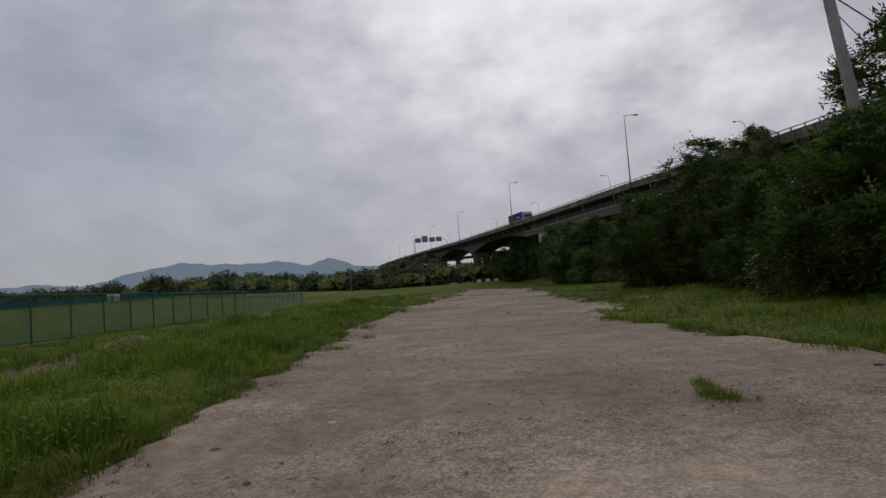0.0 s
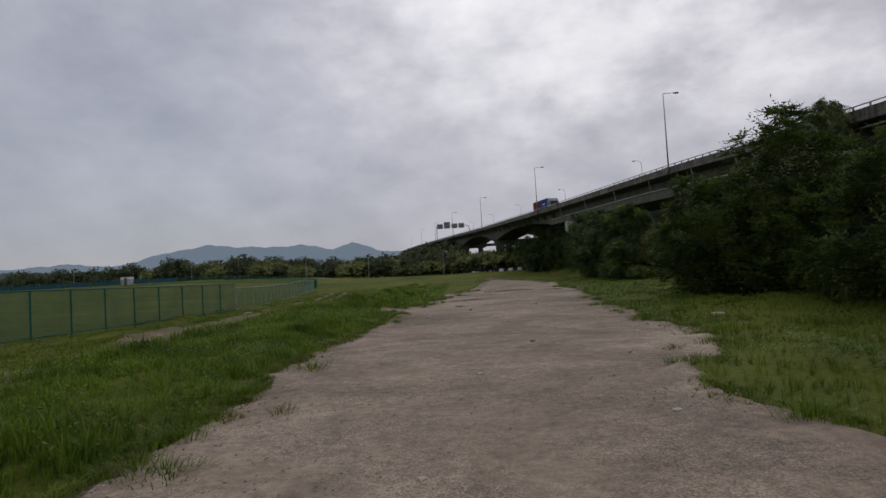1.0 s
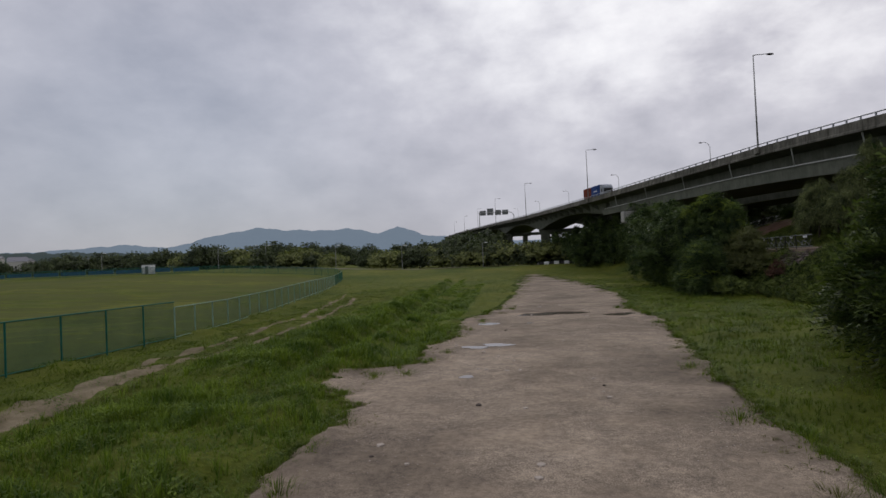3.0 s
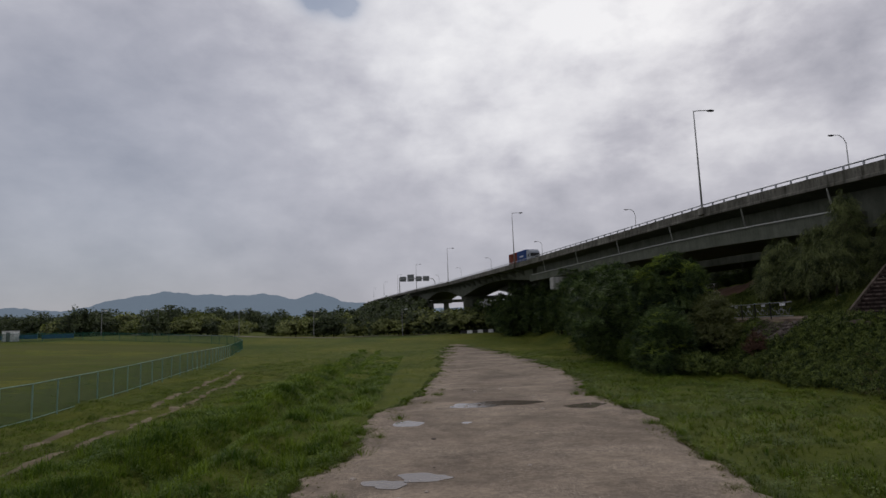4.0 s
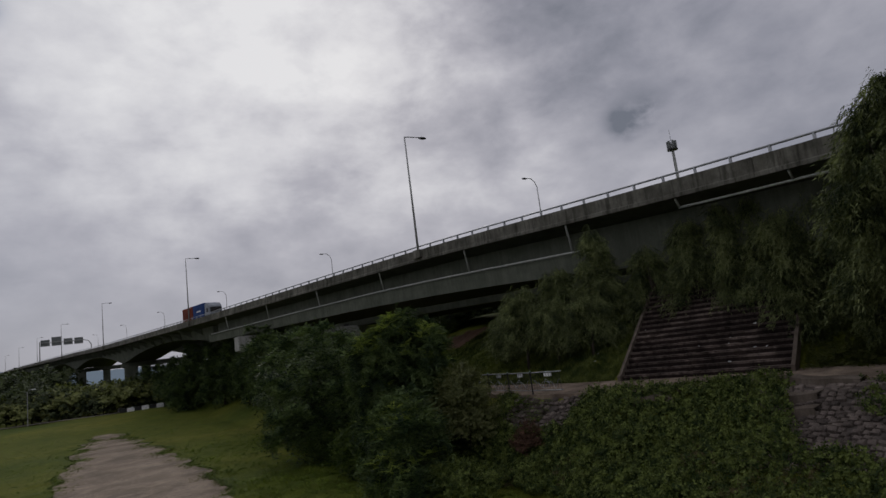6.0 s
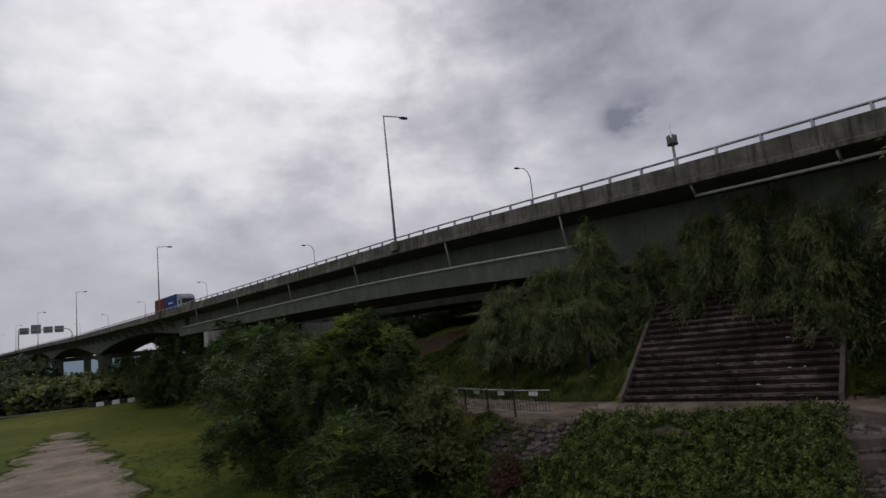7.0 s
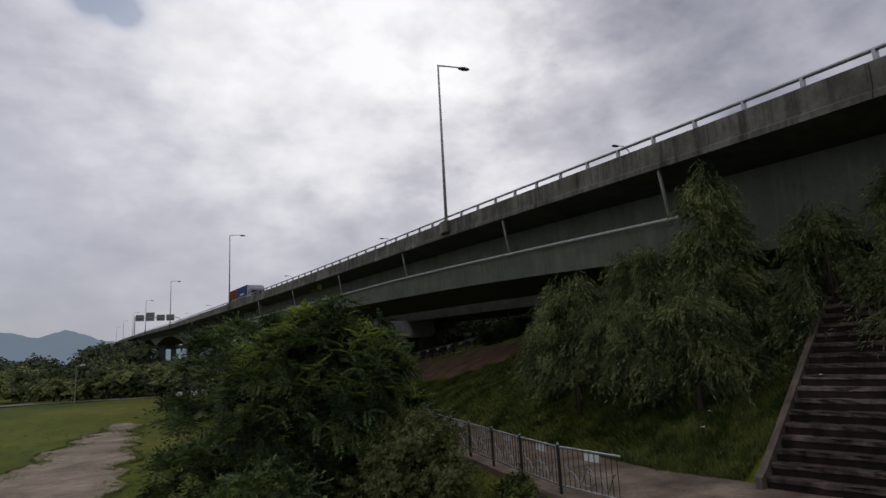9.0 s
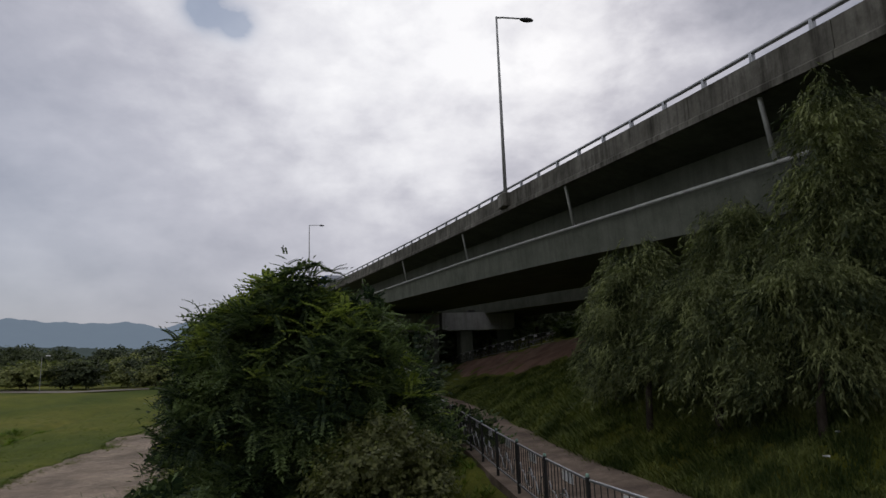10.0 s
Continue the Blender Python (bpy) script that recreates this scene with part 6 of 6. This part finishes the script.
# ---- stone pitching on the bank ----
def pitching():
    g = random.Random(5)
    r = root("stone_embankment", (0, 0, 0), "rough pitched stone facing on the river bank", "embankment", kind="structure")
    shapes = []
    for k in range(8):
        bm = bmesh.new()
        bmesh.ops.create_cube(bm, size=1.0)
        bmesh.ops.bevel(bm, geom=bm.edges[:], offset=0.11, segments=1, affect="EDGES")
        for v in bm.verts:
            v.co += Vector((g.uniform(-0.07, 0.07), g.uniform(-0.07, 0.07), g.uniform(-0.05, 0.05)))
        me = bpy.data.meshes.new("stone")
        bm.to_mesh(me)
        bm.free()
        me.materials.append(M_STONE)
        shapes.append(me)
    laid = []
    for y0, y1, u0, u1 in ((60.3, 65.0, 0.50, 0.97), (44.0, 52.6, 0.38, 0.97)):
        ys = np.arange(y0, y1 + 0.2, 0.25)
        edge = lambda q, u: bank_toe(q) + u * (bank_crest(q) - bank_toe(q))
        put("mortar_bed", strip_mesh("mortar_bed", ys, lambda q: edge(q, u0), lambda q: edge(q, u1), 30, 0.05, M_MORTAR, 0.01), r, "dark mortar bed")
        u = u0 + 0.02
        while u < u1:
            y = y0 + g.uniform(0, 0.3)
            while y < y1:
                w = g.uniform(0.18, 0.31)
                x = float(edge(y, u))
                slope = math.atan2(float(height(x + 0.3, y)) - float(height(x - 0.3, y)), 0.6)
                if g.random() > 0.10:
                    at = Vector((x + g.uniform(-0.03, 0.03), y + w / 2, float(height(x, y)) + 0.04 + g.uniform(-0.03, 0.03)))
                    turn = Euler((g.uniform(-0.10, 0.10), -slope + g.uniform(-0.14, 0.14), g.uniform(-0.18, 0.18)))
                    laid.append((g.choice(shapes), at, turn, Vector((g.uniform(0.17, 0.25), w, g.uniform(0.17, 0.24))), y0 > 55 or (y > 48.5 and u > 0.55)))
                y += w + g.uniform(0.02, 0.06)
            u += 0.225 / float(bank_crest((y0 + y1) / 2) - bank_toe((y0 + y1) / 2))
    # those beside the path are single stones, the rest lie in one mass
    near = 0
    for me, at, turn, size, close in laid:
        if close and near < 300:
            ob = put("stone", me, r, at=at)
            ob.rotation_euler, ob.scale = turn, size
            near += 1
    v, f = [], []
    for me, at, turn, size, close in laid:
        if close and near > 0:
            near -= 1
            continue
        base, m = len(v), Matrix.LocRotScale(at, turn, size)
        v += [m @ q.co for q in me.vertices]
        f += [[base + i for i in q.vertices] for q in me.polygons]
    stones = bpy.data.meshes.new("stones")
    stones.from_pydata(v, [], f)
    stones.materials.append(M_STONE)
    put("stones", stones, r, "weathered pitched stones", kind="stuff")


pitching()


# ---- small things ----
def utility_pole():
    r = root("utility_pole", (13.6, 12.2, 0.0), "tall leaning concrete utility pole with cables", "utility pole")
    r.rotation_euler = (0, radians(-7), 0)
    part("pole", polytube([(0, 0, -0.5), (0, 0, 6), (0, 0, 12.5)], [0.20, 0.17, 0.125], 12), M_WOODPOLE, r)
    part("crossarm", box((-0.9, -0.05, 9.1), (0.9, 0.05, 9.2), 0.01), M_GALV, r)
    for x in (-0.8, 0.8):
        part("insulator", tube((x, 0, 9.2), (x, 0, 9.42), 0.05, 0.03, 8), M_WHITE, r)
    part("cable", polytube([(0.15, 0, 8.9), (1.0, -0.6, 7.4), (2.2, -1.5, 5.9), (3.4, -2.4, 4.8)], [0.022] * 4, 5), M_BLACK, r)
    part("cable", polytube([(0.1, 0, 8.4), (0.5, -0.3, 7.3), (1.5, -1.1, 6.0)], [0.016] * 3, 5), M_BLACK, r)
    part("cable", polytube([(-0.8, 0, 9.45), (6, -8, 9.2), (14, -18, 9.8)], [0.012] * 3, 5), M_BLACK, r)


utility_pole()


def antenna_mast():
    r = root("antenna_mast", (114.0, 120.0, 0.0), "slim mobile phone mast with clustered antennas behind the bridge", "antenna mast")
    top = 42.3
    part("pole", tube((0, 0, 0), (0, 0, top), 0.45, 0.28, 12), M_LAMP, r)
    part("platform", tube((0, 0, top - 1.4), (0, 0, top - 1.15), 1.1, 1.1, 12), M_DARKMETAL, r)
    for k in range(6):
        a = k * math.pi / 3
        c, s = math.cos(a), math.sin(a)
        part("antenna_panel", box((0.8 * c - 0.18, 0.8 * s - 0.18, top - 1.1), (0.8 * c + 0.18, 0.8 * s + 0.18, top + 0.6), 0.04), M_SIGNBACK, r)
    part("lightning_rod", tube((0, 0, top), (0, 0, top + 3.2), 0.05, 0.02, 6), M_DARKMETAL, r)


antenna_mast()


def striped_barrier():
    r = root("striped_kerb", (0, 0, 0), "black and white striped concrete kerb at the road bend", "kerb barrier")
    for i in range(22):
        x = 11.5 + (i % 11) * 1.25
        y = 173.6 - (i % 11) * 0.3 + (8.0 if i > 10 else 0)
        z = float(height(x, y))
        part("block", box((x, y, z - 0.1), (x + 1.22, y + 0.35, z + 0.75), 0.04), M_WHITE if i % 2 else M_BLACK, r)


striped_barrier()


def park_lamp(x, y, tall=6.0):
    r = root("park_lamp", (x, y, float(height(x, y))), "white park lamp post by the field", "park lamp", "park lamps")
    part("pole", tube((0, 0, 0), (0, 0, tall), 0.07, 0.05, 8), M_LAMP, r)
    part("arm", polytube([(0, 0, tall), (0.3, 0, tall + 0.3), (0.8, 0, tall + 0.35)], [0.045] * 3, 6), M_LAMP, r)
    part("lamp_head", box((0.6, -0.18, tall + 0.22), (1.3, 0.18, tall + 0.4), 0.05), M_WHITE, r)


for x, y in ((-42, 174), (-118, 188), (-78, 181), (-66, 177), (-62, 176), (-150, 186), (-2.8, 172), (-24, 173)):
    park_lamp(x, y)


def field_edge():
    g = random.Random(3)
    for i in range(14):
        x = -78 - i * 7.5
        y = 157.0 + 0.03 * abs(x + 80)
        r = root("banner", (x, y, float(height(x, y))), "blue sheet banner hung along the far fence", "banner", "field banners")
        bm = box((0, 0, 0.35), (6.6, 0.05, 1.25))
        part("sheet", bm, M_BLUE, r)
        for dx in (0.0, 6.6):
            part("post", tube((dx, 0.06, -0.2), (dx, 0.06, 1.9), 0.03, sides=6), M_PALEPOST, r)
    r = root("white_cabin", (-84, 156.5, float(height(-84, 156.5))), "small white cabin beside the far fence", "cabin")
    part("wall", box((-1.3, -0.8, 0), (1.3, 0.8, 2.2), 0.03), M_WHITE, r)
    part("roof", box((-1.4, -0.9, 2.2), (1.4, 0.9, 2.32), 0.02), M_SIGNBACK, r)
    part("door", box((-0.4, -0.84, 0.05), (0.4, -0.79, 1.95), 0.01), M_SIGNBACK, r)


field_edge()


def far_house(x, y, w, d, h, turn):
    r = root("house", (x, y, float(height(x, y)) - 0.2), "pale house with a grey pitched roof beyond the trees", "house", "far houses", turn=turn)
    part("wall", box((-w / 2, -d / 2, 0), (w / 2, d / 2, h)), M_WALLFAR, r)
    bm = bmesh.new()
    vs = [bm.verts.new(p) for p in ((-w / 2 - 0.4, -d / 2 - 0.4, h), (w / 2 + 0.4, -d / 2 - 0.4, h), (w / 2 + 0.4, d / 2 + 0.4, h), (-w / 2 - 0.4, d / 2 + 0.4, h), (-w / 2, 0, h + 2.2), (w / 2, 0, h + 2.2))]
    for f in ((0, 1, 5, 4), (2, 3, 4, 5), (1, 2, 5), (3, 0, 4), (3, 2, 1, 0)):
        bm.faces.new([vs[i] for i in f])
    part("roof", bm, M_ROOF, r)
    for k in range(3):
        part("window", box((-w / 2 + 1.5 + k * w / 3.4, -d / 2 - 0.06, h * 0.45), (-w / 2 + 2.8 + k * w / 3.4, -d / 2 + 0.02, h * 0.75)), M_BLACK, r)


for x, y, w, d, h, a in ((-345, 425, 14, 10, 13, 0.2), (-362, 442, 12, 9, 15, 0.5), (-330, 455, 16, 10, 13, 0.1), (-300, 430, 18, 10, 11, 0.3), (-378, 430, 12, 9, 15, 0.7), (-250, 470, 16, 10, 12, 0.2), (-392, 452, 14, 9, 17, 0.4)):
    far_house(x, y, w, d, h, a)


def under_mast():
    x, y = 44.3, 103.5
    r = root("signal_pole", (x, y, float(height(x, y))), "thin dark pole standing under the bridge", "pole")
    part("pole", tube((0, 0, -0.2), (0, 0, 5.2), 0.07, 0.055, 8), M_DARKMETAL, r)


under_mast()


# ---- second railing under the bridge ----
RY = np.append(np.arange(100.4, 128, 2.65), 128.0)
for A, B in [((40.2, 102.3), (38.3, 100.4))] + [((38.3 - 0.03 * (ya - 100), float(ya)), (38.3 - 0.03 * (yb - 100), float(yb))) for ya, yb in zip(RY, RY[1:])]:
    railing_panel((*B, float(height(*B)) + 0.03), (*A, float(height(*A)) + 0.03))
for i, at in enumerate(((41.0, 102.0), (42.3, 102.6), (43.6, 103.2), (45.4, 104.0))):
    bl = [(0, 0, 0.5, 0.8, 0.7, 0.5), (0.5, 0.2, 0.6, 0.6, 0.6, 0.5)]
    leafy_tree("undergrowth", at, bl, locust_crown(bl, 16, 5, 7, 0.45, M_DARKSHADELEAF, 140 + i), "dark clipped hedge bush beside the upper railing", 1.0, 0.04, 140 + i, "shrub", "upper hedge bushes")

# trees behind the bridge
back_rng = random.Random(23)
for i in range(30):
    y = back_rng.uniform(118, 186)
    x = back_rng.uniform(36, 84) - 0.15 * (y - 104)
    s = back_rng.uniform(0.85, 1.25)
    if y < 134 and x < 56:
        y += 22
    t = copy_thing(yard_protos[i % 2], pose(x, y, float(height(x, y)) - 0.2, 0, 0, back_rng.uniform(0, 360)))
    t.scale = (s * 1.4, s * 1.4, s)


# ---- tufts and litter on the lot ----
def lone_tuft(x, y, tall, wide, seed, dry, blades=90):
    g = np.random.default_rng(seed)
    t = blade_tuft(blades, seed, 1.0, 0.6, 0.016)
    v = t[0] * np.array([wide, wide, tall])
    f = t[1]
    tri = f[:, 2] == f[:, 3]
    faces = np.concatenate([f[~tri][:, [0, 1, 2]], f[~tri][:, [0, 2, 3]], f[tri][:, :3]])
    put("grass_tuft", mesh_arrays("grass_tuft", v, faces, M_DRYBLADE if dry else M_BLADE), label="small tuft of grass growing in the gravel", category="grass tuft", group="gravel tufts", at=(x, y, 0.03))


for i, (x, y) in enumerate(((-1.5, 9.64), (-2.3, 9.38), (-2.0, 13.47), (-2.4, 18.29), (-1.86, 23.5), (-1.39, 28.37), (6.78, 24.16), (7.0, 28.27), (6.3, 20.0), (8.44, 38.11), (-0.97, 34.29), (7.72, 34.2), (8.1, 35.63), (-0.04, 38.59), (0.98, 49.86), (0.19, 47.29), (9.85, 54.96), (9.48, 55.64), (2.05, 54.77), (0.35, 51.97), (11.3, 62.47), (5.2, 13.6), (4.6, 11.56), (2.65, 57.79), (3.0, 60.23), (10.73, 57.3), (-1.89, 33.91), (-2.35, 34.67), (-2.82, 35.25), (-1.41, 35.44), (-2.56, 36.39), (-1.52, 37.06), (-0.98, 37.73), (-3.04, 36.78), (-2.09, 35.82), (0.03, 43.46), (-0.49, 45.18), (0.44, 46.04))):
    lone_tuft(x, y, 0.13 + 0.05 * (i % 3), 0.26 + 0.08 * (i % 4), 100 + i, i % 3 == 0)
for i, (x, y, tall, wide) in enumerate(((2.65, 0.55, 0.1, 0.1), (2.59, 0.3, 0.11, 0.13), (2.51, 0.06, 0.1, 0.14), (2.49, -0.12, 0.13, 0.16), (2.55, -0.26, 0.12, 0.14), (2.72, -0.37, 0.11, 0.07), (2.41, -0.35, 0.05, 0.25))):
    lone_tuft(x, y, tall, wide, 600 + i, i == 6, 60 if i > 4 else 170)


# thicker tufts along both edges of the lot
edge_shapes = []
for k in range(6):
    t = blade_tuft(130, 400 + k, 1.0, 0.55, 0.014)
    tri = t[1][:, 2] == t[1][:, 3]
    faces = np.concatenate([t[1][~tri][:, [0, 1, 2]], t[1][~tri][:, [0, 2, 3]], t[1][tri][:, :3]])
    edge_shapes.append(mesh_arrays("grass_tuft", t[0], faces, (M_LUSH, M_BLADE, M_LUSH)[k % 3]))
edge_rng = random.Random(61)
for i in range(120):
    y = -3 + 66 * edge_rng.random() ** 1.1
    w = edge_rng.uniform(0.16, 0.42)
    off = abs(edge_rng.gauss(0, 0.28)) - 0.1
    x = float(lot_left(y)) + off if i % 2 else float(lot_right(y)) - off
    ob = put("grass_tuft", edge_shapes[i % 6], label="thick green tuft at the gravel edge", category="grass tuft", group="gravel edge tufts", at=(x, y, 0.02))
    ob.scale = (w, w, edge_rng.uniform(0.12, 0.30))
    ob.rotation_euler = (0, 0, edge_rng.uniform(0, 6.28))
for i, (dx, y, w) in enumerate(((3.0, 57.6, 0.35), (2.6, 56.6, 0.45), (3.2, 55.4, 0.25), (3.4, 53.2, 0.3), (2.2, 58.8, 0.3), (3.3, 58.4, 0.2), (1.2, 57.0, 0.25), (2.9, 51.8, 0.4), (3.3, 50.6, 0.5))):
    t = blade_tuft(110, 300 + i, 1.0, 0.6, 0.02)
    tri = t[1][:, 2] == t[1][:, 3]
    faces = np.concatenate([t[1][~tri][:, [0, 1, 2]], t[1][~tri][:, [0, 2, 3]], t[1][tri][:, :3]])
    put("grass_tuft", mesh_arrays("grass_tuft", t[0] * np.array([w, w * 1.5, 0.16 + 0.3 * w]), faces, M_LUSH), label="green weeds growing through the promenade paving", category="grass tuft", group="promenade weeds", at=(float(bank_crest(y)) + dx, y, float(crest_height(y)) + 0.10))


def loose_stone(x, y, s, seed, m, label):
    g = random.Random(seed)
    bm = bmesh.new()
    bmesh.ops.create_icosphere(bm, subdivisions=1, radius=1.0)
    for v in bm.verts:
        v.co = Vector((v.co.x * s * g.uniform(0.8, 1.2), v.co.y * s * g.uniform(0.7, 1.1), v.co.z * s * 0.45 * g.uniform(0.8, 1.2)))
    me = bpy.data.meshes.new("loose_stone")
    bm.to_mesh(me)
    bm.free()
    me.materials.append(m)
    put("loose_stone", me, label=label, category="stone", group="loose stones", at=(x, y, 0.04))


for i, (x, y, s) in enumerate(((2.75, 25.6, 0.1), (0.0, 17.38, 0.09), (-0.28, 26.84, 0.09), (-1.0, 11.68, 0.07), (2.23, 34.39, 0.1), (2.64, 34.48, 0.08), (2.5, 5.8, 0.06), (0.6, 6.6, 0.05), (3.2, 15.39, 0.06), (-1.28, 20.52, 0.08), (4.72, 30.47, 0.08), (1.36, 38.5, 0.09))):
    loose_stone(x, y, s, 200 + i, M_PEBBLE, "pale loose stone lying on the gravel")
stone_rng = random.Random(15)
for i in range(46):
    y = -2 + 62 * stone_rng.random() ** 1.2
    x = float(lot_left(y)) + 0.3 + stone_rng.random() * (float(lot_right(y) - lot_left(y)) - 0.6)
    loose_stone(x, y, stone_rng.uniform(0.025, 0.06) * (1 + y / 60), 300 + i, M_PEBBLE if i % 3 else M_STONE, "small loose stone lying on the gravel" if i % 3 else "small dark stone lying on the gravel")
sl = root("polystyrene_block", (9.2, 21.0, float(height(9.2, 21.0)) + 0.1), "white broken polystyrene block in the grass", "litter")
part("block", box((-0.18, -0.13, 0), (0.18, 0.13, 0.09), 0.025), M_FOAM, sl)


def pebbles():
    g = np.random.default_rng(31)
    n = 8000
    y = -4 + 48 * g.random(n) ** 1.5
    x = lot_left(y) + g.random(n) * (lot_right(y) - lot_left(y))
    k = smooth_noise(x * 0.8, y * 0.5, 3) + 0.5 * smooth_noise(x * 2.2, y * 1.7, 1) > -0.2
    x, y = x[k], y[k]
    oc = np.array([(1, 0, 0), (0, 1, 0), (-1, 0, 0), (0, -1, 0), (0, 0, 0.7), (0, 0, -0.5)], float)
    fc = np.array([(0, 1, 4), (1, 2, 4), (2, 3, 4), (3, 0, 4), (1, 0, 5), (2, 1, 5), (3, 2, 5), (0, 3, 5)])
    d = np.stack([g.normal(size=len(x)), g.normal(size=len(x)), 0.2 * g.normal(size=len(x))], -1)
    v, f = scatter(oc, fc, np.stack([x, y, np.full(len(x), 0.043)], -1), frames(d), g.uniform(0.006, 0.02, len(x)))
    put("pebbles", mesh_arrays("pebbles", v, f, M_PEBBLE), label="loose grey pebbles strewn on the lot", category="pebbles", kind="stuff")


pebbles()


def scrap(x, y, z, s, seed):
    g = random.Random(seed)
    bm = box((-s, -s * 0.6, 0), (s, s * 0.6, s * 0.35))
    for v in bm.verts:
        v.co += Vector((g.uniform(-0.3, 0.3), g.uniform(-0.3, 0.3), g.uniform(0, 0.3))) * s
    me = bpy.data.meshes.new("paper_scrap")
    bm.to_mesh(me)
    bm.free()
    me.materials.append(M_WHITE)
    ob = put("paper_scrap", me, label="small crumpled white scrap of litter", category="litter", group="scraps of litter", at=(x, y, z))
    ob.rotation_euler = (0, 0, g.uniform(0, 6))


litter = random.Random(77)
for i in range(9):
    k = litter.randrange(0, 9)
    a, b = k * 0.305 + 0.16, litter.uniform(0.8, 7.2)
    scrap(STAIR_X + a * math.cos(STAIR_TURN) - b * math.sin(STAIR_TURN), STAIR_Y0 + a * math.sin(STAIR_TURN) + b * math.cos(STAIR_TURN), 3.45 + (k + 1) * 0.245, litter.uniform(0.03, 0.06), i)
for i in range(8):
    x, y = litter.uniform(28.6, 31.5), litter.uniform(60.8, 66)
    scrap(x, y, float(height(x, y)) + 0.12, litter.uniform(0.03, 0.06), 20 + i)
for i in range(6):
    y = litter.uniform(52, 60)
    scrap(float(bank_crest(y)) + litter.uniform(2.4, 3.8), y, float(crest_height(y)) + 0.10, litter.uniform(0.03, 0.06), 40 + i)
